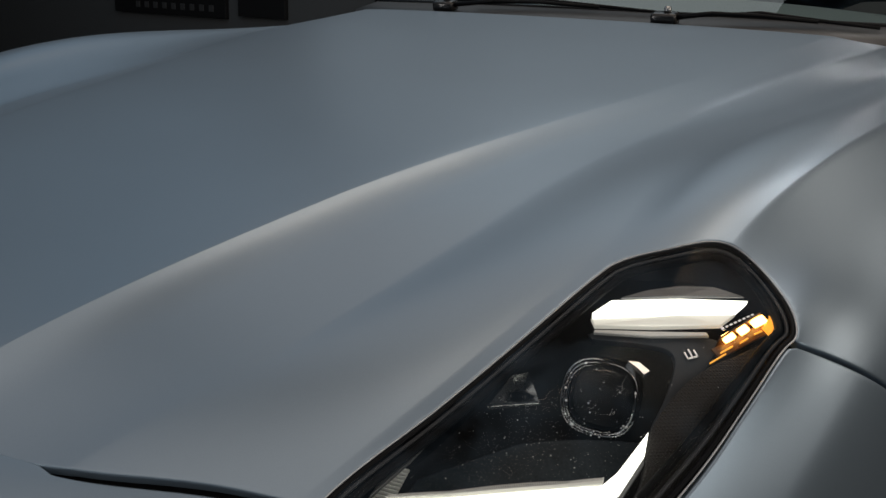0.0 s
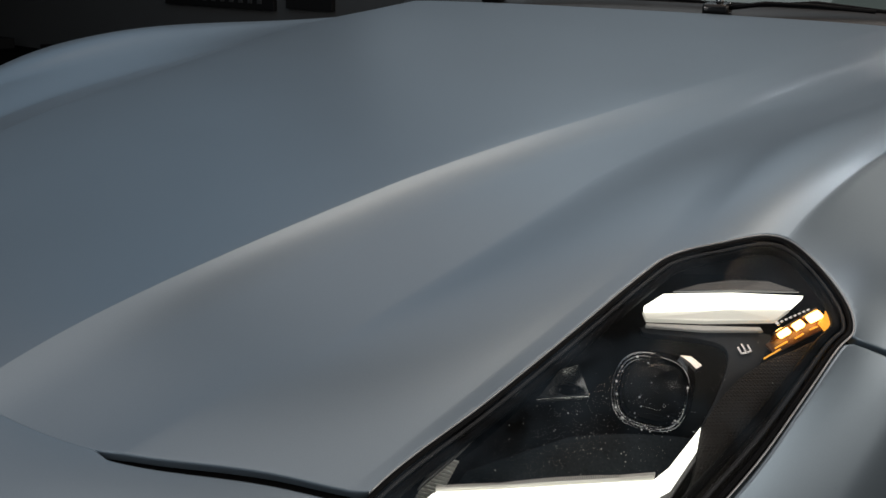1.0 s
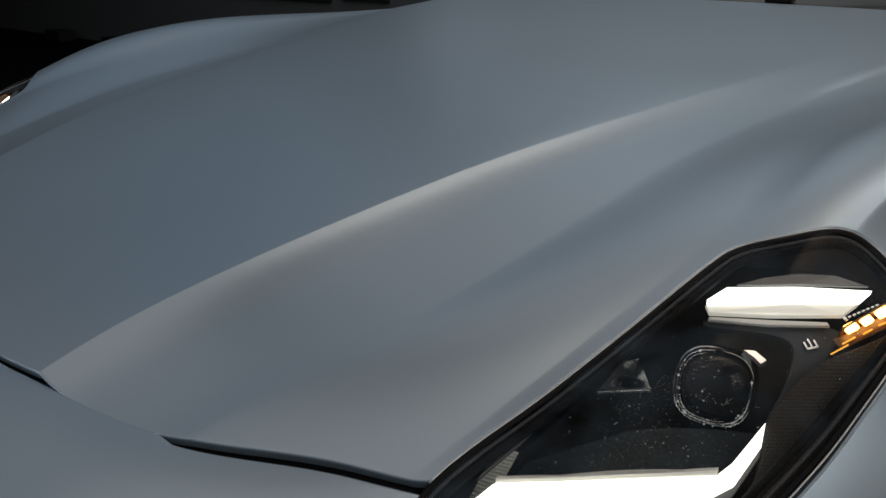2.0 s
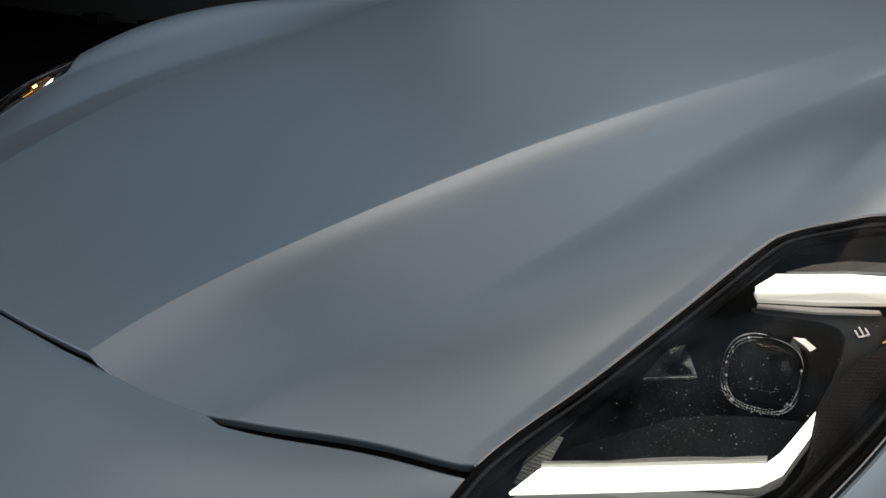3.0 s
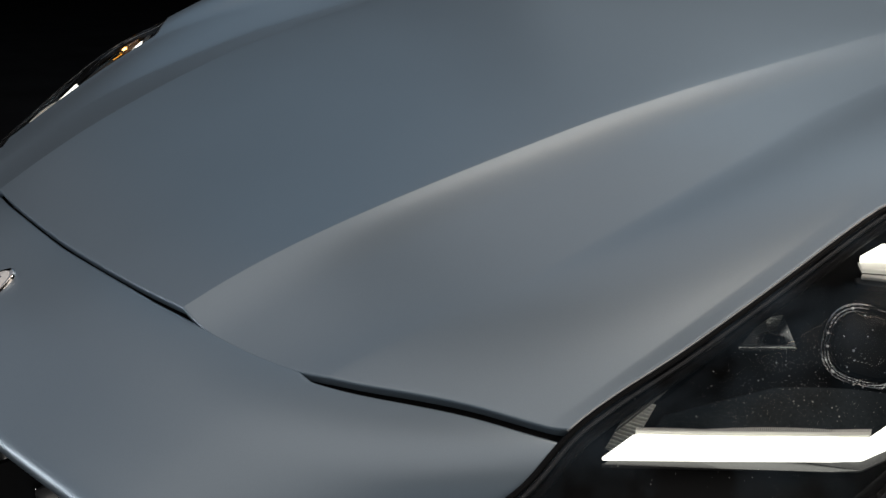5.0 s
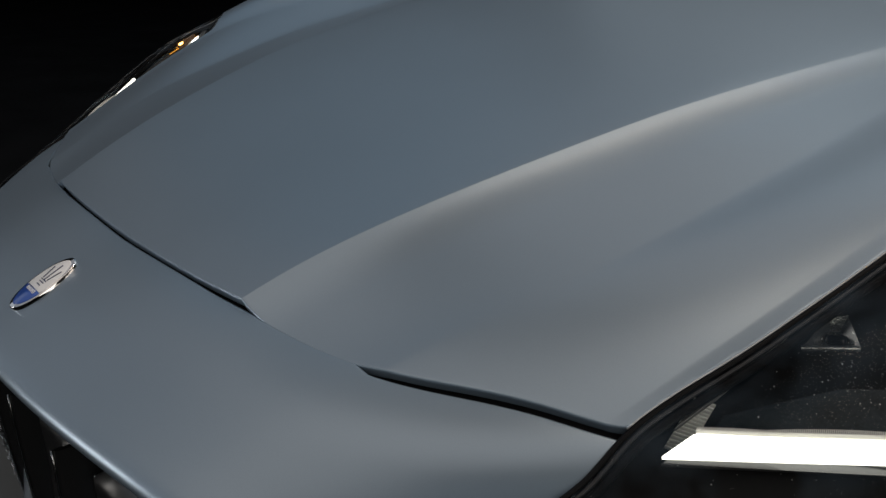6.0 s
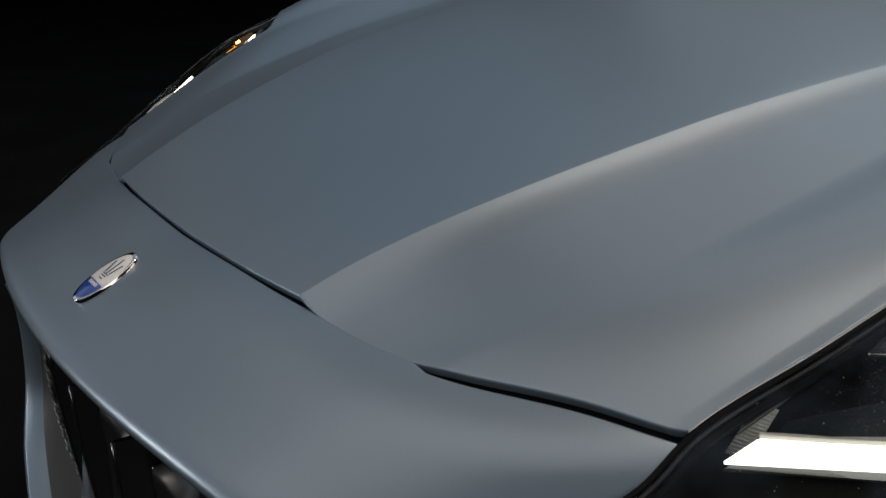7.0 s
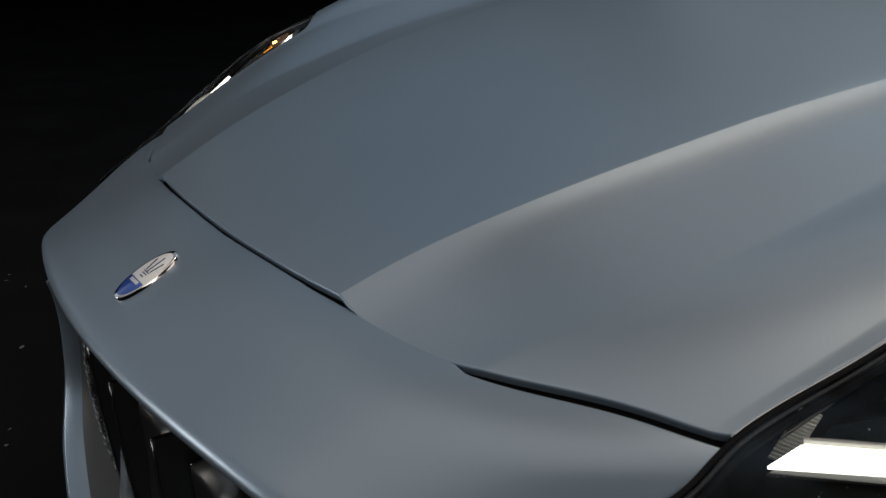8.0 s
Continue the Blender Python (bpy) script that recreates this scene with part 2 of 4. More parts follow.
# Rails of the bonnet and wings, from the middle outwards: (way back, half width, height) knots.
RAILS = [
    [(-0.03, 0, 0.672), (0.03, 0, 0.692), (0.1, 0, 0.7165), (0.2, 0, 0.748), (0.3, 0, 0.778), (0.4, 0, 0.805), (0.5, 0, 0.829), (0.65, 0, 0.861), (0.8, 0, 0.888), (1.07, 0, 0.927), (1.45, 0, 0.974)],
    [(-0.02, 0.242, 0.664), (0.045, 0.25, 0.696), (0.1, 0.263, 0.722), (0.154, 0.2785, 0.742), (0.21, 0.295, 0.761), (0.27, 0.311, 0.778), (0.33, 0.327, 0.795), (0.387, 0.342, 0.809), (0.46, 0.359, 0.827), (0.54, 0.374, 0.842), (0.615, 0.39, 0.856), (0.712, 0.408, 0.8705), (0.81, 0.428, 0.885), (0.922, 0.448, 0.9), (1.05, 0.47, 0.9145), (1.25, 0.5, 0.94), (1.5, 0.535, 0.966)],
    [(-0.017, 0.2660, 0.6508), (0.048, 0.2743, 0.6827), (0.103, 0.2877, 0.7085), (0.158, 0.3036, 0.7283), (0.214, 0.3206, 0.7471), (0.275, 0.3370, 0.7640), (0.335, 0.3535, 0.7808), (0.393, 0.3689, 0.7948), (0.466, 0.3865, 0.8128), (0.547, 0.4025, 0.8278), (0.624, 0.4216, 0.8418), (0.723, 0.4437, 0.8577), (0.823, 0.4677, 0.8740), (0.938, 0.4924, 0.8910), (1.070, 0.5197, 0.911), (1.273, 0.5500, 0.9355), (1.526, 0.5850, 0.957)],
    [(-0.013, 0.3475, 0.6384), (0.074, 0.3632, 0.6787), (0.128, 0.3826, 0.7011), (0.178, 0.4012, 0.7196), (0.236, 0.4192, 0.7396), (0.305, 0.4351, 0.7604), (0.376, 0.4489, 0.7798), (0.457, 0.4623, 0.8010), (0.537, 0.4736, 0.8195), (0.630, 0.4853, 0.8371), (0.750, 0.5017, 0.8566), (0.886, 0.5229, 0.8757), (1.037, 0.5477, 0.9025), (1.236, 0.5805, 0.9265), (1.484, 0.6152, 0.947)],
    [(0.0, 0.405, 0.642), (0.09, 0.424, 0.682), (0.147, 0.448, 0.7035), (0.2, 0.47, 0.7225), (0.26, 0.489, 0.7425), (0.33, 0.503, 0.763), (0.4, 0.513, 0.781), (0.48, 0.521, 0.801), (0.56, 0.528, 0.82), (0.65, 0.532, 0.837), (0.767, 0.54, 0.856), (0.9, 0.553, 0.873), (1.05, 0.572, 0.897), (1.25, 0.6, 0.9215), (1.5, 0.63, 0.941)],
    [(0.08, 0.585, 0.636), (0.17, 0.602, 0.678), (0.234, 0.618, 0.708), (0.302, 0.635, 0.7395), (0.362, 0.649, 0.766), (0.427, 0.663, 0.794), (0.48, 0.672, 0.814), (0.53, 0.672, 0.83), (0.6, 0.66, 0.8475), (0.7, 0.648, 0.867), (0.85, 0.648, 0.884), (1.0, 0.652, 0.892), (1.3, 0.668, 0.912), (1.6, 0.69, 0.93)],
    [(0.215, 0.754, 0.64), (0.297, 0.752, 0.717), (0.348, 0.75, 0.75), (0.45, 0.745, 0.8015), (0.53, 0.735, 0.836), (0.58, 0.727, 0.8575), (0.63, 0.722, 0.8745), (0.718, 0.722, 0.8965), (0.795, 0.73, 0.91), (0.91, 0.745, 0.9205), (1.07, 0.752, 0.9235), (1.27, 0.75, 0.922), (1.6, 0.745, 0.925)],
    [(0.282, 0.813, 0.638), (0.359, 0.806, 0.731), (0.407, 0.8, 0.766), (0.475, 0.78, 0.804), (0.53, 0.76, 0.827), (0.588, 0.768, 0.8505), (0.641, 0.776, 0.868), (0.7, 0.783, 0.882), (0.765, 0.789, 0.8935), (0.84, 0.796, 0.9015), (1.0, 0.804, 0.906), (1.27, 0.806, 0.897), (1.6, 0.8, 0.89)],
    [(0.322, 0.845, 0.62), (0.427, 0.858, 0.742), (0.489, 0.864, 0.785), (0.599, 0.866, 0.801), (0.709, 0.87, 0.812), (0.821, 0.874, 0.822), (0.934, 0.875, 0.834), (1.1, 0.88, 0.842), (1.4, 0.885, 0.848), (1.9, 0.88, 0.848)],
    [(0.35, 0.87, 0.58), (0.47, 0.898, 0.69), (0.65, 0.91, 0.718), (0.9, 0.925, 0.735), (1.2, 0.935, 0.74), (1.9, 0.935, 0.74)],
    [(0.36, 0.875, 0.34), (0.5, 0.905, 0.45), (0.7, 0.92, 0.49), (1.0, 0.935, 0.5), (1.9, 0.94, 0.5)],
]
# How much of the way to its neighbours each rail is rounded, inwards and outwards, at three ways back.
STAGES = (0.15, 0.45, 0.9)
ROUND = [
    ((0.92, 0.92, 0.7), (0.92, 0.92, 0.7)),
    ((0.03, 0.04, 0.25), (0.02, 0.03, 0.3)),
    ((0.92, 0.92, 0.7), (0.45, 0.45, 0.5)),
    ((0.5, 0.5, 0.75), (0.7, 0.6, 0.7)),
    ((0.05, 0.2, 0.8), (0.06, 0.25, 0.85)),
    ((0.05, 0.1, 0.8), (0.5, 0.4, 0.6)),
    ((0.5, 0.8, 0.6), (0.5, 0.8, 0.5)),
    ((0.15, 0.06, 0.2), (0.15, 0.06, 0.2)),
    ((0.5, 0.5, 0.5), (0.5, 0.5, 0.5)),
    ((0.5, 0.5, 0.5), (0.5, 0.5, 0.5)),
    ((0.0, 0.0, 0.0), (0.0, 0.0, 0.0)),
]


def fair(knots, v, soft=0.045):
    """A curve through knots with its small waves ironed out."""
    fine = np.arange(-0.4, 2.5, 0.01)
    bell = np.exp(-0.5 * (np.arange(-20, 21) * 0.01 / soft) ** 2)
    return np.interp(v, fine[20:-20], np.convolve(spline(knots, fine), bell / bell.sum(), "valid"))


def rails(v):
    """Half widths and heights of all rails at the ways back v, counted at the car's middle."""
    xs, zs = [], []
    for knots in RAILS:
        y, x, z = np.array(knots, float).T
        way = y - sweep(x)
        xs.append(fair(np.stack([way, x], 1), v))
        zs.append(fair(np.stack([way, z], 1), v))
    return np.array(xs), np.array(zs)


def body_grid(v, fine=10, between=6):
    """Points of the bonnet and wings over the ways back v, from one side to the other."""
    xs, zs = rails(v)
    px = np.concatenate([-xs[:0:-1], xs])
    pz = np.concatenate([zs[:0:-1], zs])
    sides = [tuple(np.interp(v, STAGES, some) for some in pair) for pair in ROUND]
    inn = [b for a, b in sides[:0:-1]] + [a for a, b in sides]
    out = [a for a, b in sides[:0:-1]] + [b for a, b in sides]
    for k in range(len(inn) - 1):
        room = np.minimum(1, 0.94 / np.maximum(out[k] + inn[k + 1], 1e-6))
        out[k], inn[k + 1] = out[k] * room, inn[k + 1] * room
    p = np.stack([px, pz], -1)
    rows = []
    for k in range(len(p)):
        before = p[k] + inn[k][:, None] * (p[max(k - 1, 0)] - p[k])
        after = p[k] + out[k][:, None] * (p[min(k + 1, len(p) - 1)] - p[k])
        if 0 < k < len(p) - 1:
            for t in np.linspace(0, 1, fine):
                rows.append((1 - t) ** 2 * before + 2 * t * (1 - t) * p[k] + t * t * after)
        else:
            rows.append(p[k])
        if k < len(p) - 1:
            then = p[k + 1] + inn[k + 1][:, None] * (p[k] - p[k + 1])
            for t in np.linspace(0, 1, between)[1:-1]:
                rows.append(after + t * (then - after))
    rows = np.array(rows)
    keep = [0] + [i for i in range(1, len(rows)) if np.abs(rows[i] - rows[i - 1]).max() > 1e-4]
    rows = rows[keep]
    x, z = rows[..., 0], rows[..., 1]
    return np.stack([x, v[None] + sweep(x), z], -1)


LAMP = outline([(0.6096, 0.1727), (0.6182, 0.2122), (0.6389, 0.2770), (0.6599, 0.3656), (0.6756, 0.4484), (0.6862, 0.4793), (0.7175, 0.5061), (0.7519, 0.5354), (0.7879, 0.5393), (0.8226, 0.5180), (0.8451, 0.4897), (0.8427, 0.4642), (0.8361, 0.4095), (0.8204, 0.3404), (0.7764, 0.2145), (0.7118, 0.1312), (0.6422, 0.0657), (0.6245, 0.0554), (0.6043, 0.0898), (0.6099, 0.1302)])
SHUT = [(0.0, 0.034), (0.25, 0.0465), (0.405, 0.0795), (0.445, 0.095), (0.49, 0.117), (0.55, 0.146), (0.602, 0.17), (0.745, 0.29), (0.885, 0.43), (1.02, 0.6)]
SIDE = [(0.44, 0.8), (0.51, 0.762), (0.6, 0.712), (0.68, 0.667), (0.74, 0.3)]
AXLE, ARCH = (0.98, 0.345), 0.385
COWL = [(0.0, 1.46), (0.3, 1.47), (0.5, 1.5), (0.62, 1.55), (0.7, 1.64), (0.78, 1.82), (0.9, 2.1)]


def lamp_gap(g):
    return distance(LAMP, np.abs(g[..., 0]), g[..., 1])


car = new("car")
tagged(car, "matte grey sports car with lit headlights on the dark hall floor", "car")

ways = np.concatenate([np.linspace(-0.06, 0.6, 240), np.linspace(0.6, 1.9, 130)[1:]])
BODY = body_grid(ways, 16, 14)
x, y, z = np.abs(BODY[..., 0]), BODY[..., 1], BODY[..., 2]
gap = lamp_gap(BODY)
arch = np.where(x > 0.7, np.hypot(y - AXLE[0], z - AXLE[1]) - ARCH, 1.0)
side_line = np.interp(y, [p[0] for p in SIDE], [p[1] for p in SIDE])
hood_keep = np.minimum.reduce([gap - 0.001, y - spline(SHUT, x), np.where(x > 0.8, z - side_line, 1.0), np.where(x < 0.78, spline(COWL, x) - y, 1.0), arch])
panel("bonnet", BODY, hood_keep, PAINT, car, "satin grey bonnet with two sharp ridges", lip=(0.0018, 0.009))
side_keep = np.minimum.reduce([gap - 0.003, np.where(x > 0.8, side_line - 0.0085 - z, -1.0), arch, 0.9 - y])
half = BODY.shape[0] // 2
panel("bumper_flank", BODY[half:], side_keep[half:], PAINT, car)
panel("bumper_flank", BODY[:half], side_keep[:half], PAINT, car)

# The nose ahead of the bonnet: one profile (way back, height) carried across, straight and then tightly rounded at the lip.
NOSE = [(0, 0.1), (1, 0.034), (2, -0.022), (3, -0.061), (4, -0.098), (5, -0.124), (5.3, -0.1305), (5.5, -0.1345), (5.7, -0.136), (5.9, -0.135), (6.3, -0.127), (7, -0.105)]
NOSE_Z = [(0, 0.7), (1, 0.688), (2, 0.6715), (3, 0.6525), (4, 0.6315), (5, 0.6175), (5.3, 0.613), (5.5, 0.6085), (5.7, 0.6035), (5.9, 0.5995), (6.3, 0.5965), (7, 0.594)]
FALL_BACK = [(0, 0.0), (0.13, -0.004), (0.27, 0.002), (0.405, 0.0115), (0.45, 0.0095), (0.5, 0.008), (0.6, 0.007), (0.7, 0.02), (0.9, 0.07)]
FALL_LIP = [(0, 0.0), (0.2, 0.002), (0.3, 0.005), (0.38, 0.011), (0.46, 0.024), (0.55, 0.04), (0.7, 0.065), (0.9, 0.1)]


# The width of the shut line, and how far the nose lies below the bonnet there.
SLIT = [(-0.9, 0.009), (-0.6, 0.009), (-0.42, 0.008), (-0.4, 0.003), (-0.25, 0.003), (-0.2, 0.0045), (0.21, 0.0045), (0.262, 0.0022), (0.396, 0.0018), (0.416, 0.009), (0.52, 0.009), (0.62, 0.01), (0.9, 0.01)]
STEP = [(-0.9, 0.004), (-0.6, 0.004), (-0.52, 0.003), (-0.42, 0.001), (-0.3, 0.0), (-0.2, 0.0005), (0, 0.0008), (0.17, 0.0005), (0.23, 0.0), (0.27, 0.0), (0.33, 0.0007), (0.405, 0.001), (0.47, 0.0025), (0.54, 0.0025), (0.62, 0.001), (0.9, 0.001)]


def lip_sweep(x):
    """How far the nose's lip and the grille behind it curve back at a distance x from the middle."""
    return 0.3 * x * x + 1.8 * np.maximum(np.abs(x) - 0.37, 0) ** 2


def even(knots, x):
    """A faired curve that is the same on both sides of the car's middle."""
    return fair([(-a, b) for a, b in knots[:0:-1]] + knots, x, 0.06)


def nose_grid():
    w, x = np.meshgrid(np.concatenate([np.linspace(0, 2, 60), np.linspace(2, 5, 40)[1:], np.linspace(5, 7, 50)[1:]]), np.linspace(-0.8, 0.8, 300))
    far = np.abs(x)
    to_lip = np.clip((w - 1) / 4.5, 0, 1)
    to_lip = to_lip * to_lip * (3 - 2 * to_lip) * 0.5 + to_lip * 0.5
    back = even(SHUT, far) - SHUT[0][1]
    step = spline(STEP, x) * np.exp(-(((w - 1) / 1.4) ** 2))
    y = spline(NOSE, w) + (1 - to_lip) * back + to_lip * lip_sweep(x)
    z = spline(NOSE_Z, w) - (1 - to_lip) * even(FALL_BACK, far) - to_lip * even(FALL_LIP, far) - step
    return np.stack([x, y, z], -1)


NOSE_G = nose_grid()
x, y = np.abs(NOSE_G[..., 0]), NOSE_G[..., 1]
panel("nose", NOSE_G, np.minimum(lamp_gap(NOSE_G) - 0.001, spline(SHUT, x) - np.interp(NOSE_G[..., 0], *zip(*SLIT)) - y), PAINT, car, "satin grey nose above the grille")

# Black sheet sunk below the shut line, so that its gap stays dark.
strip = np.minimum.reduce([y - spline(SHUT, x) + 0.02, spline(SHUT, x) + 0.03 - y, 0.62 - x])
panel("seal", NOSE_G, strip, GAP, car, "black backing sheet that darkens the shut line's gap", lip=None, sink=0.012)

# ---- headlights ----
HONEY = material("dark_honeycomb_reflector", (0.03, 0.029, 0.029), 0.5, stain=0.2, stain_size=30, ior=1.25)
cells, place, shade = (HONEY.node_tree.nodes.new(kind) for kind in ("ShaderNodeTexVoronoi", "ShaderNodeTexCoord", "ShaderNodeBump"))
cells.feature, cells.inputs["Scale"].default_value, cells.inputs["Randomness"].default_value = "DISTANCE_TO_EDGE", 480, 0.12
shade.inputs["Strength"].default_value, shade.inputs["Distance"].default_value = 0.7, 0.002
HONEY.node_tree.links.new(place.outputs["Object"], cells.inputs["Vector"])
HONEY.node_tree.links.new(cells.outputs["Distance"], shade.inputs["Height"])
HONEY.node_tree.links.new(shade.outputs["Normal"], HONEY.node_tree.nodes["Principled BSDF"].inputs["Normal"])
# Faint emission stands in for the guides' light in translucent plastic.
SOFT_GLOW = material("guide_lit_plastic", (0.7, 0.7, 0.66), 0.4, glow=0.3, glow_colour=(1.0, 0.96, 0.82))
# Pale tone for the light caught by the lamp opening's edge.
EDGE = material("edge_highlight", (0.5, 0.52, 0.55), 0.35, 0.6, grain=0.1, grain_size=300)
BEZEL = material("dark_grey_bezel", (0.03, 0.032, 0.037), 0.35, grain=0.1, grain_size=300, ior=1.3)
MATT = material("matt_black_plastic", (0.004, 0.0045, 0.0055), 0.6, grain=0.2, grain_size=300, ior=1.15)
FROST = material("frosted_white_plastic", (0.75, 0.76, 0.74), 0.45, grain=0.15, grain_size=700)
GREY = material("grey_satin_trim", (0.1, 0.102, 0.105), 0.35, 0.3, grain=0.08, grain_size=500)
SILVER = material("silvered_plastic", (0.6, 0.61, 0.62), 0.22, 1.0, grain=0.05)
BAND = material("dark_satin_mask", (0.045, 0.05, 0.056), 0.4, stain=0.15, stain_size=20, ior=1.2)
# Cloudy blue-grey tone: dust, with the lamp's haze painted in.
SMOKE = material("dusty_hazy_plastic", (0.024, 0.03, 0.036), 0.5, grain=0.5, grain_size=500, stain=0.9, stain_size=26, ior=1.2)
# Emission in place of the diodes' light on reflector, lines and rim.
DIM_AMBER = material("amber_painted_glow", (0.55, 0.2, 0.03), 0.3, glow=0.9, glow_colour=(1.0, 0.45, 0.05))
SMOKED = material("smoked_reflector", (0.4, 0.41, 0.42), 0.2, 0.9, grain=0.3, grain_size=200, bump=0.5)
BEAD = material("glint_bead", (0.95, 0.96, 1.0), 0.1, 0.2, coat=1.0)
TRAY = material("amber_tray", (0.1, 0.045, 0.015), 0.35)

DOME = clear_glass("projector_glass", (0.97, 0.98, 0.98), 0.0, 1.3)
LAMP_BODY = body_grid(np.linspace(-0.06, 0.38, 150), fine=9)
LAMP_BODY = LAMP_BODY[LAMP_BODY[:, :, 0].mean(1) > 0.45]


def cubic_terms(x, y):
    return np.stack([(x - 0.72) ** i * (y - 0.3) ** j for i in range(4) for j in range(4 - i)], -1)


def inner_surface():
    """A smooth sheet under the lamp cover, on which the inner parts are laid out."""
    p = LAMP_BODY.reshape(-1, 3)
    p = p[distance(LAMP, p[:, 0], p[:, 1]) < 0.004]
    terms = np.linalg.lstsq(cubic_terms(p[:, 0], p[:, 1]), p[:, 2], rcond=None)[0]
    x, y = np.meshgrid(np.arange(0.55, 0.9, 0.004), np.arange(0.0, 0.57, 0.004), indexing="ij")
    return np.stack([x, y, cubic_terms(x, y) @ terms], -1), terms


INNER, TERMS = inner_surface()

# Parts that follow the cover: plan corners of each.
UPPER = [(0.6865, 0.4325), (0.6939, 0.4522), (0.7453, 0.4787), (0.794, 0.5099), (0.7911, 0.4922), (0.7518, 0.4638), (0.6886, 0.4284)]
UPPER_GLOW = [(0.6868, 0.4297), (0.7515, 0.4646), (0.7904, 0.4932), (0.7856, 0.4746), (0.7386, 0.4422), (0.6937, 0.4234)]
UPPER_RIBS = [(0.6946, 0.4234), (0.7382, 0.4402), (0.7775, 0.4649), (0.7809, 0.4628), (0.7407, 0.4363), (0.6956, 0.4201)]
LOWER = [(0.6364, 0.1815), (0.6437, 0.2067), (0.6823, 0.2326), (0.7510, 0.2896), (0.7705, 0.3080), (0.7760, 0.3230), (0.7822, 0.3565), (0.7867, 0.3431), (0.7823, 0.3132), (0.7737, 0.2979), (0.7592, 0.2828), (0.7031, 0.2323)]
LOWER_EDGE = [(0.6433, 0.2106), (0.6821, 0.2363), (0.7508, 0.2930), (0.7695, 0.3112), (0.7706, 0.3086), (0.7514, 0.2906), (0.6835, 0.2340), (0.6447, 0.2078)]
STRIP = [(0.6178, 0.2181), (0.6137, 0.2492), (0.6272, 0.3313), (0.6347, 0.3291), (0.6263, 0.2575)]
MARKER = [(0.7976, 0.4331), (0.8082, 0.4514), (0.8196, 0.4750), (0.8269, 0.4883), (0.8317, 0.4744), (0.8259, 0.4255), (0.8192, 0.3897), (0.8115, 0.3550), (0.8062, 0.3311), (0.7960, 0.3044), (0.7872, 0.3017), (0.7910, 0.3345), (0.7819, 0.3568), (0.7817, 0.3767), (0.7876, 0.4079)]
PLATE = [(0.7023, 0.4530), (0.7176, 0.4706), (0.7404, 0.4879), (0.7653, 0.5024), (0.7917, 0.5068), (0.7469, 0.4770)]
MASK = [(0.6921, 0.4265), (0.7379, 0.4428), (0.7731, 0.4642), (0.7882, 0.4670), (0.7887, 0.4326), (0.7890, 0.3929), (0.7872, 0.3662), (0.7764, 0.3692), (0.7749, 0.4004), (0.7684, 0.4294), (0.7579, 0.4383), (0.7372, 0.4339), (0.6963, 0.4210)]
SHELF = [(0.6237, 0.2729), (0.6814, 0.3346), (0.7342, 0.3688), (0.7639, 0.3893), (0.7580, 0.3339), (0.7320, 0.3081), (0.6682, 0.2579), (0.6265, 0.2381)]
CORNER = [(0.8153, 0.4926), (0.8158, 0.5041), (0.8229, 0.4989), (0.8235, 0.4903)]


def cover_point(x, y, sink):
    """The point of the lamp cover over a place in plan, sunk by some depth, and its normal."""
    px, py = x, y
    for _ in range(4):
        z, zx, zy = (float(cubic_terms(np.array(px + dx), np.array(py + dy)) @ TERMS) for dx, dy in ((0, 0), (1e-4, 0), (0, 1e-4)))
        n = Vector(((z - zx) * 1e4, (z - zy) * 1e4, 1)).normalized()
        px, py = x + n.x * sink, y + n.y * sink
    return Vector((px, py, z)) - n * sink, n


def slab(poly, sink, deep):
    """A thin plate with straight sides under the lamp cover, from its plan corners."""
    spots = [cover_point(*q, sink) for q in poly]
    bm = bmesh.new()
    top = [bm.verts.new(p) for p, n in spots]
    low = [bm.verts.new(p - n * deep) for p, n in spots]
    count = len(top)
    for k in range(count):
        bm.faces.new([top[k], top[(k + 1) % count], low[(k + 1) % count], low[k]])
    rim = [bm.edges.get((top[k], top[(k + 1) % count])) for k in range(count)]
    bm.faces.new(top)
    bm.faces.new(low[::-1])
    bmesh.ops.bevel(bm, geom=rim, offset=0.0007, segments=1, affect="EDGES")
    return bm


def rim_path(inset, sink):
    """Points round the lamp opening, set in from its edge and sunk below the cover."""
    ring = LAMP - LAMP.mean(0)
    ahead = np.roll(LAMP, -1, 0) - np.roll(LAMP, 1, 0)
    ahead /= np.linalg.norm(ahead, axis=1, keepdims=True)
    side = np.stack([ahead[:, 1], -ahead[:, 0]], 1)
    side *= np.sign(-(side * ring).sum(1, keepdims=True))
    points = []
    nor = sunk(LAMP_BODY, 0.0)[1].reshape(-1, 3)
    flat = LAMP_BODY.reshape(-1, 3)
    for x, y in LAMP + side * inset:
        k = ((flat[:, 0] - x) ** 2 + (flat[:, 1] - y) ** 2).argmin()
        p, n = flat[k], nor[k]
        z = p[2] - (n[0] * (x - p[0]) + n[1] * (y - p[1])) / n[2]
        points.append(np.array((x, y, z)) - n * sink)
    points = np.array(points)
    for _ in range(3):
        points = (np.roll(points, 1, 0) + 2 * points + np.roll(points, -1, 0)) / 4
    return points


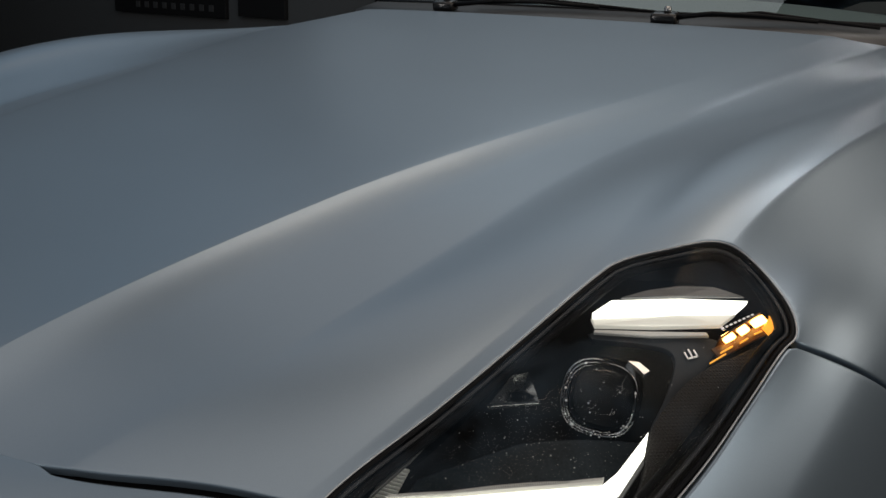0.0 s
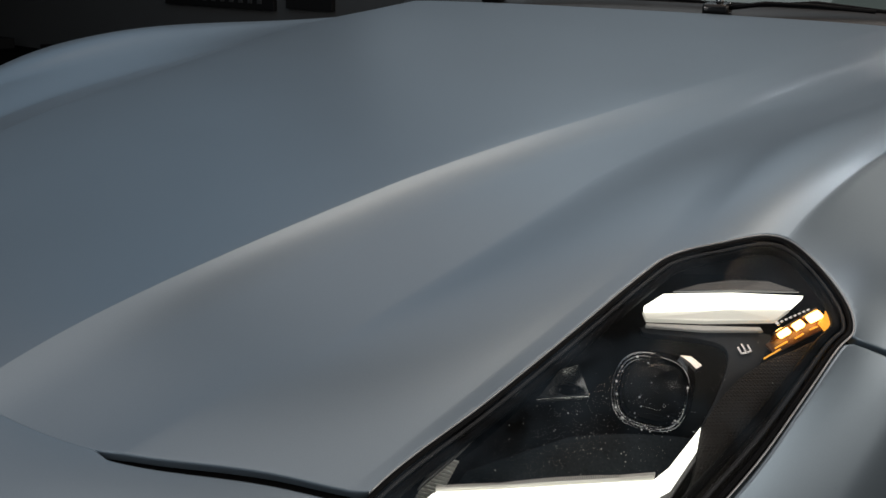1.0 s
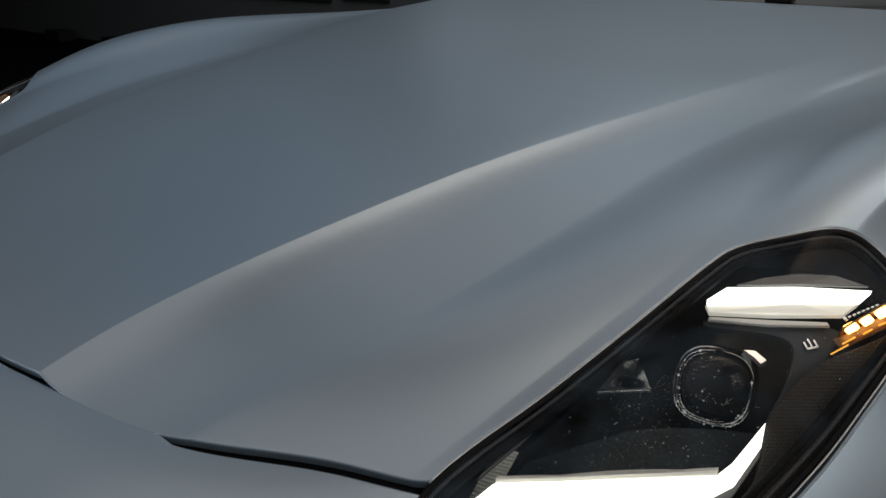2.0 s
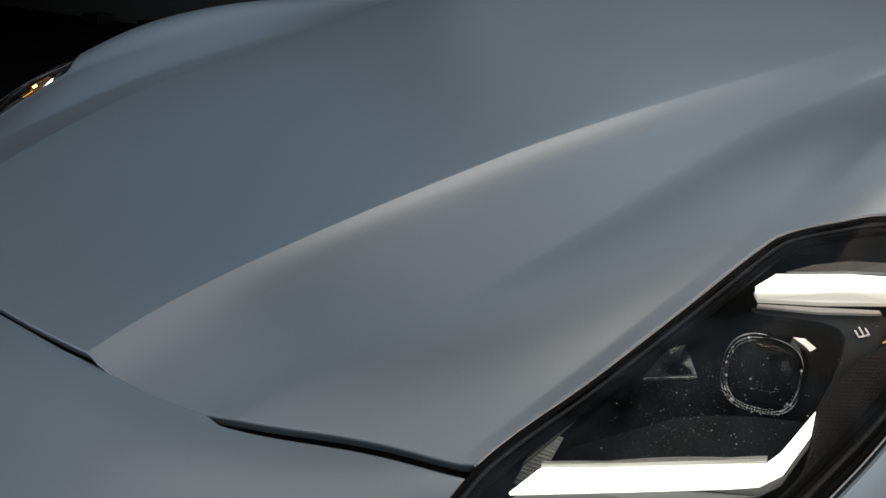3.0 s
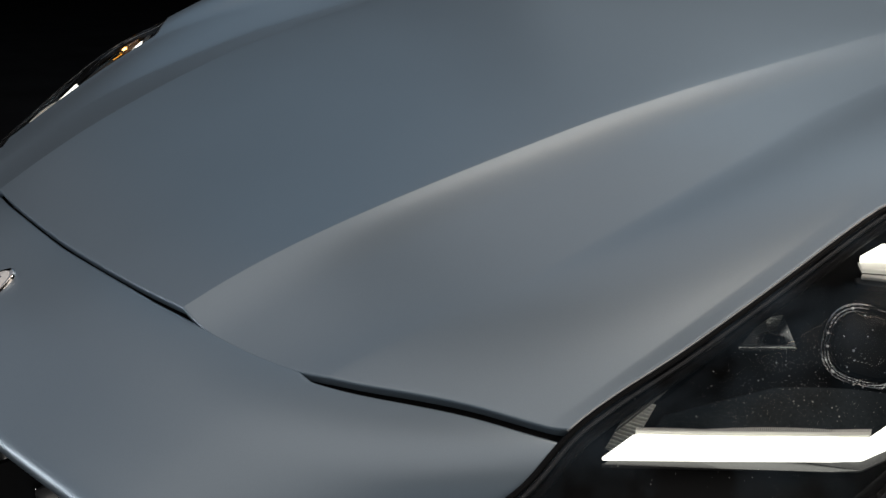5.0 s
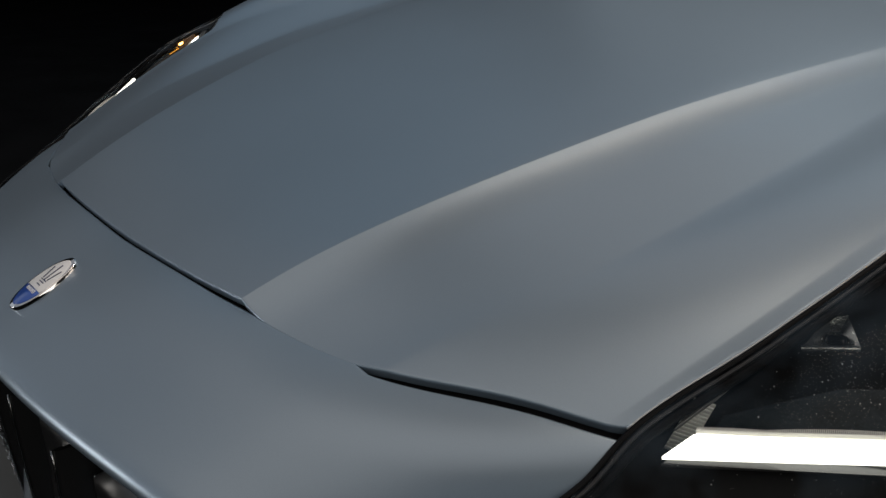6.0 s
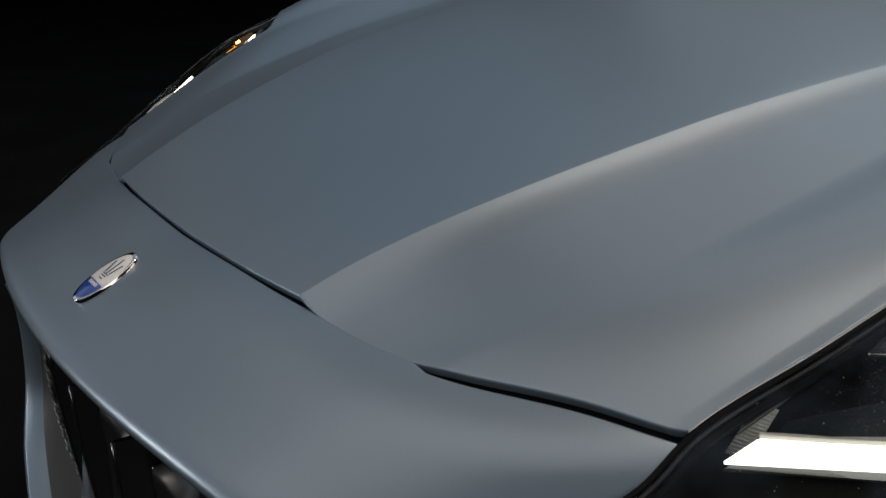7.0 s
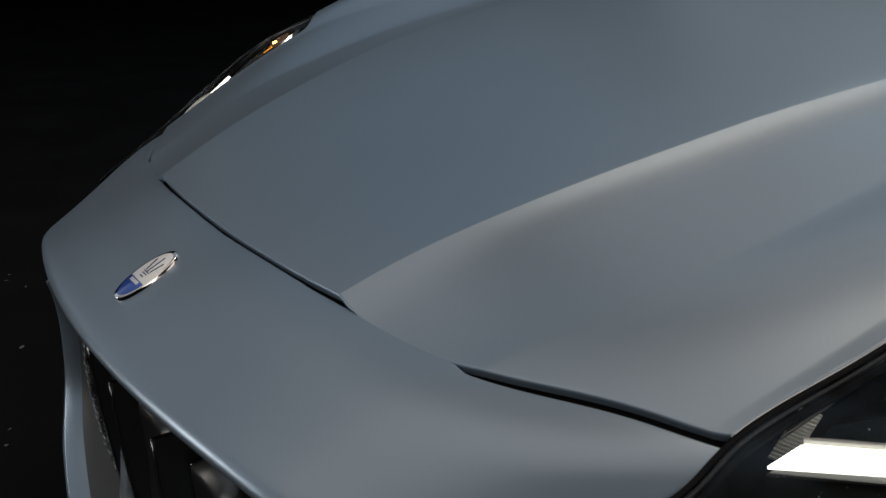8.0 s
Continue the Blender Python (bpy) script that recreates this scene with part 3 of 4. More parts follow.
def bar_between(a, b, width, height, up):
    """A small bevelled bar from a to b."""
    a, b = Vector(a), Vector(b)
    along = (b - a).normalized()
    side = Vector(up).cross(along).normalized()
    top = along.cross(side)
    m = Matrix((along, side, top)).transposed().to_4x4()
    m.translation = (a + b) / 2
    bm = bmesh.new()
    bmesh.ops.create_cube(bm, size=1.0, matrix=m @ Matrix.Diagonal(((b - a).length, width, height, 1)))
    bmesh.ops.bevel(bm, geom=bm.edges[:], offset=min(width, height) * 0.35, segments=2, affect="EDGES", profile=0.6)
    return bm


def mirrored(bm, side):
    if side < 0:
        bmesh.ops.scale(bm, vec=(-1, 1, 1), verts=bm.verts)
        bmesh.ops.reverse_faces(bm, faces=bm.faces)
    return bm


def swept(points, radius, closed=True, ring=8):
    """A round tube along points."""
    bm = bmesh.new()
    rows = []
    count = len(points)
    for k in range(count):
        p = Vector(points[k])
        ahead = Vector(points[(k + 1) % count if closed else min(k + 1, count - 1)]) - Vector(points[(k - 1) % count if closed else max(k - 1, 0)])
        ahead.normalize()
        u = ahead.cross(Vector((0.31, 0.2, 0.93))).normalized()
        w = ahead.cross(u)
        r = radius[k] if isinstance(radius, (list, tuple)) else radius
        rows.append([bm.verts.new(p + r * (math.cos(2 * math.pi * i / ring) * u + math.sin(2 * math.pi * i / ring) * w)) for i in range(ring)])
    for k in range(count if closed else count - 1):
        a, b = rows[k], rows[(k + 1) % count]
        for i in range(ring):
            bm.faces.new([a[i], a[(i + 1) % ring], b[(i + 1) % ring], b[i]])
    if not closed:
        bm.faces.new(rows[0][::-1])
        bm.faces.new(rows[-1])
    return bm


def headlight(side):
    light = new("headlight")
    light.parent = car
    light["label"] = "lit headlight with white light guides behind a clear cover"
    grid = LAMP_BODY * np.array([side, 1, 1])
    grid = grid if side > 0 else grid[::-1]
    flat = np.abs(grid[..., 0]), grid[..., 1]
    away = distance(LAMP, *flat)
    inner = INNER * np.array([side, 1, 1])
    inner = inner if side > 0 else inner[::-1]

    def plate(name, poly, sink, mat, deep=0.006, label=""):
        return part(name, mirrored(slab(poly, sink, deep), side), mat, light, label, flat=True)

    def sheet(name, poly, sink, mat, label=""):
        """A smooth shell that follows the cover, cut to a plan outline."""
        place = sunk(inner, sink)[0]
        return panel(name, inner, -distance(np.asarray(poly), np.abs(place[..., 0]), place[..., 1]), mat, light, label, lip=(0.0008, 0.006), sink=sink)

    part("seal", mirrored(swept(rim_path(0.0022, 0.004), 0.0026), side), RUBBER, light, "black rubber seal")
    part("bezel", mirrored(swept(rim_path(0.0068, 0.0058), 0.0019), side), BEZEL, light)
    # A thin pale tube paints the highlight along the opening's edge.
    bright = [p for p in rim_path(0.0002, 0.0012) if p[1] > 0.17]
    turn = max(range(len(bright)), key=lambda k: np.linalg.norm(bright[k] - bright[k - 1]))
    part("edge_glint", mirrored(swept(bright[turn:] + bright[:turn], 0.0008, False), side), EDGE, light, "pale line painted as light on the opening's edge")
    part("inner_rim", mirrored(swept(rim_path(0.0125, 0.0085), 0.0038), side), MATT, light)
    panel("lens", grid, -away - 0.006, LENS, light, "clear dusty lamp cover with painted haze", lip=None, sink=0.001).visible_shadow = False
    panel("housing", inner, 0.04 - distance(LAMP, np.abs(inner[..., 0]), inner[..., 1]), GAP, light, "black lamp housing", lip=None, sink=0.085)
    plate("upper_light_guide", UPPER, 0.018, DRL, 0.005, "glowing white upper light guide")
    plate("upper_reflector", UPPER_GLOW, 0.021, SOFT_GLOW, 0.004, "lower edge, given a glow for the guide's light")
    plate("upper_ribs", UPPER_RIBS, 0.024, FROST, 0.003)
    plate("lower_light_guide", LOWER, 0.011, DRL, 0.005, "glowing white hooked light guide")
    plate("guide_foot", LOWER, 0.0165, GREY, 0.004)
    plate("guide_edge", LOWER_EDGE, 0.0105, SOFT_GLOW, 0.003)
    bm = bmesh.new()
    line = np.array([(0.6433, 0.2106), (0.6821, 0.2363), (0.7508, 0.2930), (0.7695, 0.3112)])
    for t in np.linspace(0, 1, 130):
        spot = [float(np.interp(t, (0, 0.28, 0.8, 1), line[:, k])) for k in (0, 1)]
        a, n = cover_point(spot[0] - 0.001, spot[1] + 0.0024, 0.012)
        b, _ = cover_point(spot[0] + 0.0012, spot[1] - 0.0022, 0.0095)
        some = bar_between(a, b, 0.0006, 0.001, n)
        mesh = bpy.data.meshes.new("rib")
        some.to_mesh(mesh)
        bm.from_mesh(mesh)
        bpy.data.meshes.remove(mesh)
    tagged(part("guide_ribs", mirrored(bm, side), FROST, light, "fine pale ribs along the light guide"), kind="stuff")
    plate("side_strip", STRIP, 0.03, GREY, 0.003)
    sheet("marker_reflector", outline(MARKER, 2), 0.017, HONEY, "dark honeycomb side reflector")
    # Grey plate put in for the cover's smoky reflection above the guide.
    plate("reflection_plate", PLATE, 0.014, GREY, 0.002)
    sheet("mask", outline(MASK, 3), 0.03, BAND, "dark smoked lamp mask")
    sheet("floor_shelf", SHELF, 0.058, SMOKE)
    plate("corner_reflector", CORNER, 0.016, DIM_AMBER, 0.004)

    # The ribbed vane beside the lower guide.
    a, n = cover_point(0.6085, 0.2204, 0.05)
    b, _ = cover_point(0.5981, 0.2660, 0.05)
    for k in range(15):
        t = k / 14
        p, q = a.lerp(b, t), a.lerp(b, t) + Vector((0.014, 0.01, -0.004))
        part("rib", mirrored(bar_between(p, q, 0.001, 0.004, n), side), FROST, light)

    # The projector: a rounded square ring, a barrel and a domed glass.
    at, face = Vector((0.7254, 0.3820, 0.7246)), Vector((0.292, -0.920, 0.272)).normalized()
    across = face.cross(Vector((0.06, 0, 1))).normalized()
    above = across.cross(face)

    def ring(r, back, square=2.7, turns=48):
        out = []
        for k in range(turns):
            c, s = math.cos(2 * math.pi * k / turns), math.sin(2 * math.pi * k / turns)
            f = (abs(c) ** square + abs(s) ** square) ** (-1 / square)
            out.append(at + 0.86 * r * f * (c * across + s * above) - face * back)
        return out

    projector = light
    def arc(r, back, start, end):
        out = []
        for k in range(41):
            a = radians(start + (end - start) * k / 40)
            c, sn = math.cos(a), math.sin(a)
            f = (abs(c) ** 2.7 + abs(sn) ** 2.7) ** (-1 / 2.7)
            out.append(at + 0.86 * r * f * (c * across + sn * above) - face * back)
        return out

    def tapered(r):
        return [r * (0.15 + 0.85 * math.sin(math.pi * k / 40) ** 0.6) for k in range(41)]

    # Tapered chrome arcs paint the highlights on the rim of the glass.
    for r, back, start, end, thick in ((0.0365, 0.003, -82, 85, 0.0012), (0.0335, 0.001, -105, 80, 0.001), (0.031, -0.001, -120, 70, 0.0007), (0.0355, 0.003, 202, 278, 0.0011), (0.033, 0.0, 155, 255, 0.0012), (0.0345, 0.003, 92, 160, 0.0004)):
        part("projector_edge_glint", mirrored(swept(arc(r, back, start, end), tapered(thick), False), side), CHROME, projector)
    bm = bmesh.new()
    levels = [ring(0.034, 0.004), ring(0.036, 0.03), ring(0.03, 0.05)]
    rows = [[bm.verts.new(p) for p in some] for some in levels]
    for r0, r1 in zip(rows, rows[1:]):
        for k in range(48):
            bm.faces.new([r0[k], r0[(k + 1) % 48], r1[(k + 1) % 48], r1[k]])
    bm.faces.new(rows[-1])
    part("projector_barrel", mirrored(bm, side), GLOSS, projector)
    bm = bmesh.new()
    rows = [[bm.verts.new(p) for p in ring(0.0315 * math.cos(radians(a)) + 1e-5, 0.004 - 0.016 * math.sin(radians(a)))] for a in (0, 15, 30, 45, 60, 75)]
    for r0, r1 in zip(rows, rows[1:]):
        for k in range(48):
            bm.faces.new([r0[k], r0[(k + 1) % 48], r1[(k + 1) % 48], r1[k]])
    bm.faces.new(rows[-1])
    part("projector_dome", mirrored(bm, side), DOME, projector, "clear domed projector glass")
    bm = bmesh.new()
    face_rows = [bm.verts.new(p) for p in ring(0.03, 0.024)]
    bm.faces.new(face_rows)
    part("projector_shutter", mirrored(bm, side), GAP, projector)

    # The chrome wedge above the projector and the small side reflector.
    w = [cover_point(*q, 0.04)[0] for q in ((0.7285, 0.4231), (0.7369, 0.4265), (0.7485, 0.4234), (0.7462, 0.4180), (0.7389, 0.4207))]
    bm = bmesh.new()
    top = [bm.verts.new(p) for p in w]
    low = [bm.verts.new(p - Vector((0, 0.001, 0.003))) for p in w]
    for k in range(5):
        bm.faces.new([top[k], top[(k + 1) % 5], low[(k + 1) % 5], low[k]])
    bm.faces.new(top)
    part("wedge", mirrored(bm, side), SILVER, light, flat=True)
    cup = light
    spots = [cover_point(*q, 0.062)[0] for q in ((0.6305, 0.3588), (0.6303, 0.3954), (0.6422, 0.4043), (0.6711, 0.3789))]
    deep = sum(spots, Vector()) / 4 - Vector((0.004, -0.012, 0.016))
    bm = bmesh.new()
    edge = []
    for k in range(4):
        for t in (0, 0.34, 0.67):
            edge.append(bm.verts.new(spots[k].lerp(spots[(k + 1) % 4], t)))
    inner = [bm.verts.new(v.co.lerp(deep, 0.55)) for v in edge]
    for k in range(12):
        bm.faces.new([edge[k], edge[(k + 1) % 12], inner[(k + 1) % 12], inner[k]])
    bm.faces.new(inner)
    part("side_reflector", mirrored(bm, side), SMOKED, cup, flat=True)
    part("side_reflector_lip", mirrored(bar_between(spots[0], spots[3], 0.003, 0.005, (0, 0, 1)), side), SMOKED, cup)
    mid = deep + Vector((0.004, -0.008, 0.006))
    part("side_emitter", mirrored(bar_between(mid - Vector((0.008, 0, 0)), mid + Vector((0.008, 0.003, 0)), 0.01, 0.012, (0, 0, 1)), side), GLOSS, cup)

    # Three amber diodes, their dim mirror images below as glowing bars, and the plain marks beside them.
    for a, b in (((0.7960, 0.4559), (0.8003, 0.4658)), ((0.8029, 0.4706), (0.8061, 0.4794)), ((0.8087, 0.4852), (0.8139, 0.4975))):
        p, n = cover_point(*a, 0.0145)
        q, _ = cover_point(*b, 0.0145)
        part("amber_diode", mirrored(bar_between(p, q, 0.0075, 0.004, n), side), AMBER, light, "glowing amber diode")
    # An added bar keeps the diodes' light from showing towards the car's middle.
    p, n = cover_point(0.7925, 0.4535, 0.017)
    q, _ = cover_point(0.8085, 0.4985, 0.017)
    part("added_diode_baffle", mirrored(bar_between(p, q, 0.0015, 0.013, n), side), TRAY, light, "brown bar added to block the diodes' light inboard")
    for a, b in (((0.7973, 0.4493), (0.8024, 0.4611)), ((0.8059, 0.4678), (0.8093, 0.4765)), ((0.8117, 0.4833), (0.8153, 0.4908)), ((0.7942, 0.4360), (0.8010, 0.4519))):
        p, n = cover_point(*a, 0.019)
        q, _ = cover_point(*b, 0.019)
        part("amber_line", mirrored(bar_between(p, q, 0.0012, 0.0015, n), side), DIM_AMBER, light)
    p, n = cover_point(0.7935, 0.4482, 0.0215)
    q, _ = cover_point(0.8162, 0.5008, 0.0215)
    part("amber_tray", mirrored(bar_between(p, q, 0.011, 0.002, n), side), TRAY, light)
    p, n = cover_point(0.7916, 0.4605, 0.012)
    q, _ = cover_point(0.8073, 0.4933, 0.012)
    for k in range(8):
        t = k / 8
        part("script_mark", mirrored(bar_between(p.lerp(q, t), p.lerp(q, t + 0.085), 0.002 if k else 0.004, 0.0005, n), side), SILVER, light)
    p, n = cover_point(0.7759, 0.4421, 0.028)
    q, _ = cover_point(0.7788, 0.4592, 0.028)
    along = (q - p).normalized()
    cross = n.cross(along)
    along, cross = 0.36 * along + 0.62 * cross, 0.36 * cross - 0.62 * along
    for off, size in ((-0.006, 0.011), (0, 0.014), (0.006, 0.011)):
        s = p + cross * off
        part("emblem_mark", mirrored(bar_between(s - along * 0.004, s + along * (size - 0.004), 0.0018, 0.0008, n), side), SILVER, light)
    part("emblem_mark", mirrored(bar_between(p - cross * 0.007 - along * 0.003, p + cross * 0.007 - along * 0.003, 0.002, 0.0008, n), side), SILVER, light)

    # A glowing tube added as the diodes' amber light on the side reflector's rim.
    hook = [cover_point(*q, 0.013)[0] for q in ((0.8165, 0.5005), (0.8235, 0.4975), (0.8275, 0.4905), (0.8268, 0.478), (0.8235, 0.462))]
    part("amber_hook", mirrored(swept(hook, [0.0006, 0.0016, 0.0018, 0.0012, 0.0004], False, 6), side), DIM_AMBER, light, "rim's amber light as a glowing tube")

    # Bright beads added as the sparkle of light round the projector.
    bm = bmesh.new()
    dice = random.Random(11)
    for k in range(60):
        a = radians(dice.choice((dice.uniform(-150, 30), dice.uniform(0, 360))))
        r = dice.choice((0.0335, 0.031, 0.036, 0.0335, dice.uniform(0.005, 0.028)))
        spot = at + 0.86 * r * (math.cos(a) * across + math.sin(a) * above) * (abs(math.cos(a)) ** 2.7 + abs(math.sin(a)) ** 2.7) ** (-1 / 2.7) + face * (0.001 + 0.012 * (1 - r / 0.036))
        bmesh.ops.create_icosphere(bm, subdivisions=1, radius=0.0003 + 0.001 * dice.random() ** 3, matrix=Matrix.Translation(spot))
    tagged(part("glints", mirrored(bm, side), BEAD, light, "tiny white beads as sparkles of light round the projector"), kind="stuff")

    # Dust under the cover, thickest over the lower guide.
    some = np.random.RandomState(7)
    spread = np.concatenate([some.normal((0.70, 0.29), (0.05, 0.03), (1300, 2)), some.uniform((0.6, 0.15), (0.84, 0.52), (900, 2))])
    spread = spread[distance(LAMP, spread[:, 0], spread[:, 1]) < -0.02]
    bm = bmesh.new()
    dice = random.Random(7)
    slope = np.array([(cubic_terms(spread[:, 0] + dx, spread[:, 1] + dy) @ TERMS) for dx, dy in ((0, 0), (1e-4, 0), (0, 1e-4))]).T
    for (x, y), (z, zx, zy) in zip(spread, slope):
        n = Vector(((z - zx) * 1e4, (z - zy) * 1e4, 1)).normalized()
        p = Vector((x, y, z)) - n * (0.0075 + 0.045 * dice.random() ** 2)
        r = 0.0001 + 0.00045 * dice.random() ** 12
        u = n.orthogonal().normalized() * r
        w = n.cross(u) * dice.uniform(0.5, 1.5)
        vs = [bm.verts.new(p + k) for k in (u, w, -u, -w, n * r * 0.7, -n * r * 0.7)]
        for k in range(4):
            bm.faces.new([vs[k], vs[(k + 1) % 4], vs[4]])
            bm.faces.new([vs[(k + 1) % 4], vs[k], vs[5]])
    tagged(part("dust", mirrored(bm, side), FROST, light, "fine pale dust specks"), kind="stuff")
    return light


for side in (1, -1):
    headlight(side)
# ---- nose badge, grille, cowl, wipers, screen ----
# Lightened to teal in place of the light reflected by the windscreen.
LEATHER = material("teal_reflection_leather", (0.12, 0.16, 0.17), 0.6, grain=0.15, grain_size=300, bump=0.2)
BLUE = material("blue_enamel", (0.03, 0.1, 0.45), 0.2, coat=0.6)
IVORY = material("white_enamel", (0.9, 0.92, 0.95), 0.35)
BLADE = material("polished_black_blade", (0.02, 0.021, 0.023), 0.28, coat=0.6)
BEZEL_GREY = material("satin_grey_plastic", (0.055, 0.06, 0.062), 0.4, grain=0.1, grain_size=400)
DARK_CHROME = material("dark_chrome", (0.35, 0.36, 0.37), 0.15, 1.0)
FLECK = material("pale_scuff", (0.1, 0.1, 0.1), 0.8, grain=0.4, grain_size=150)
NAVY = material("navy_mark", (0.02, 0.03, 0.1), 0.3)


def nose_point(x, y):
    d = (NOSE_G[..., 0] - x) ** 2 + (NOSE_G[..., 1] - y) ** 2
    i, j = np.unravel_index(d.argmin(), d.shape)
    n = np.cross(NOSE_G[i + 1, j] - NOSE_G[i - 1, j], NOSE_G[i, j + 1] - NOSE_G[i, j - 1])
    n = n / np.linalg.norm(n)
    return Vector(NOSE_G[i, j]), Vector(n if n[2] > 0 else -n)


def badge():
    low, n = nose_point(0, -0.093)
    high, m = nose_point(0, -0.0205)
    mid = nose_point(0, -0.0568)[0]
    up = (high - low).normalized()
    n = (n + m).normalized()
    n = (n - up * n.dot(up)).normalized()
    side = up.cross(n)
    a, b = 0.0225, (high - low).length / 2

    def disc(scale, lift, lo=-1.0, hi=1.0):
        pts = []
        steps = 64
        for k in range(steps):
            c, s = math.cos(2 * math.pi * k / steps), math.sin(2 * math.pi * k / steps)
            s = min(max(s, lo), hi)
            c = math.copysign(math.sqrt(max(1 - s * s, 0)), c)
            pts.append(mid + side * a * scale * c + up * b * scale * s + n * lift)
        return pts

    def slab(name, scale, bottom, top, mat, lo=-1.0, hi=1.0, label=""):
        bm = bmesh.new()
        rows = [[bm.verts.new(p) for p in disc(scale * f, z, lo, hi)] for f, z in ((1.0, bottom), (1.0, top - 0.0006), (0.97, top))]
        for r0, r1 in zip(rows, rows[1:]):
            for k in range(64):
                bm.faces.new([r0[k], r0[(k + 1) % 64], r1[(k + 1) % 64], r1[k]])
        bm.faces.new(rows[-1])
        bmesh.ops.remove_doubles(bm, verts=bm.verts, dist=1e-6)
        return part(name, bm, mat, thing, label)

    thing = new("badge")
    thing.parent = car
    thing["label"] = "oval chrome badge with white and blue enamel"
    slab("rim", 1.0, -0.006, 0.0035, CHROME)
    slab("upper_field", 0.88, 0.002, 0.0042, IVORY, lo=-0.28)
    slab("lower_field", 0.88, 0.002, 0.0042, BLUE, hi=-0.3, label="blue enamel lower field")
    lift = n * 0.0045
    for off, start, end in ((-0.0105, 0.004, 0.021), (0.0, 0.002, 0.027), (0.0105, 0.004, 0.021)):
        part("emblem_mark", bar_between(mid + lift + side * off * 0.55 + up * start, mid + lift + side * off + up * end, 0.0017, 0.0006, n), NAVY, thing)
    for level, wide in ((0.0025, 0.0075), (-0.0005, 0.006), (-0.0045, 0.0045)):
        part("emblem_mark", bar_between(mid + lift - side * wide + up * level, mid + lift + side * wide + up * level, 0.0012, 0.0006, n), NAVY, thing)
    for k in range(8):
        s = -0.0115 + 0.0029 * k
        part("letter_bar", bar_between(mid + lift + side * s - up * 0.0135, mid + lift + side * (s + 0.0016) - up * 0.0135, 0.0042, 0.0005, n), IVORY, thing)


badge()


def grille():
    thing = new("grille")
    thing.parent = car
    thing["label"] = "black radiator grille with upright vanes and a satin surround"

    def front(x):
        return -0.122 + lip_sweep(x)

    # The satin surround: an open oval band.
    def oval(k, turns, wide, tall, back):
        c, s = math.cos(2 * math.pi * k / turns), math.sin(2 * math.pi * k / turns)
        x = wide * math.copysign(abs(c) ** (0.62 if s > 0 else 1.0), c)
        z = 0.385 + tall * math.copysign(abs(s) ** (0.7 if s > 0 else 0.88), s)
        return Vector((x, front(x) - 0.02 + back - 0.012 * max(0.58 - z, 0) / 0.3 + 0.07 * min(max(z - 0.53, 0) / 0.08, 1), z))

    turns = 96
    bm = bmesh.new()
    rows = [[bm.verts.new(oval(k, turns, w, h, back)) for k in range(turns)] for w, h, back in
            ((0.458, 0.21, 0.06), (0.454, 0.208, 0.012), (0.448, 0.205, 0.004), (0.441, 0.202, 0.008), (0.428, 0.194, 0.032), (0.425, 0.192, 0.036))]
    for r0, r1 in zip(rows, rows[1:]):
        for k in range(turns):
            bm.faces.new([r0[k], r0[(k + 1) % turns], r1[(k + 1) % turns], r1[k]])
    part("surround", bm, PAINT, thing, "satin grey grille surround")
    bm = bmesh.new()
    rows = [[bm.verts.new(oval(k, turns, w, h, back)) for k in range(turns)] for w, h, back in ((0.4245, 0.1918, 0.035), (0.395, 0.176, 0.062), (0.36, 0.158, 0.115))]
    for r0, r1 in zip(rows, rows[1:]):
        for k in range(turns):
            bm.faces.new([r0[k], r0[(k + 1) % turns], r1[(k + 1) % turns], r1[k]])
    part("inner_bezel", bm, BEZEL_GREY, thing, "dark satin inner bezel")
    bm = bmesh.new()
    rows = [[bm.verts.new(oval(k, turns, w, h, back)) for k in range(turns)] for w, h, back in ((0.361, 0.159, 0.113), (0.35, 0.15, 0.14), (0.34, 0.14, 0.18))]
    for r0, r1 in zip(rows, rows[1:]):
        for k in range(turns):
            bm.faces.new([r0[k], r0[(k + 1) % turns], r1[(k + 1) % turns], r1[k]])
    bm.faces.new(rows[-1])
    part("duct", bm, GAP, thing, "black air duct")
    # Broad upright gloss blades with rounded tops and a silvered edge.
    for k in range(-2, 3):
        x = 0.155 * k
        tall = 0.125 * math.sqrt(max(1 - (abs(x) / 0.4) ** 2.4, 0.1))
        bm = bmesh.new()
        rows, edges = [], []
        for t in np.linspace(-1, 1, 19):
            z = 0.37 + tall * t
            curl = max(abs(t) - 0.86, 0) / 0.14
            y = front(x) + 0.048 + 0.014 * (1 - t * t) - 0.012 * max(0.58 - z, 0) / 0.3 + 0.03 * curl ** 2
            w = (0.05 + 0.012 * (1 - t * t)) * (1 - 0.25 * curl ** 2)
            rows.append([bm.verts.new((x + dx * w, y + dy, z)) for dx, dy in ((-1, 0.05), (-1, 0.01), (-0.95, 0.003), (-0.85, 0), (-0.4, 0.004), (0.4, 0.004), (0.85, 0), (0.95, 0.003), (1, 0.01), (1, 0.05))])
            edges.append((w, y, z))
        for r0, r1 in zip(rows, rows[1:]):
            for i in range(9):
                bm.faces.new([r0[i], r0[i + 1], r1[i + 1], r1[i]])
        part("blade", bm, BLADE, thing)
        for sign in (-1, 1):
            part("blade_edge", swept([(x + sign * 0.98 * w, y + 0.004, z) for w, y, z in edges[2:-1]], 0.0012, False, 6), DARK_CHROME, thing)
    # Thin fins between the blades, leaning back towards the foot.
    for x in (-0.24, -0.0775, 0.0775, 0.24):
        bm = bmesh.new()
        rows, nose_line = [], []
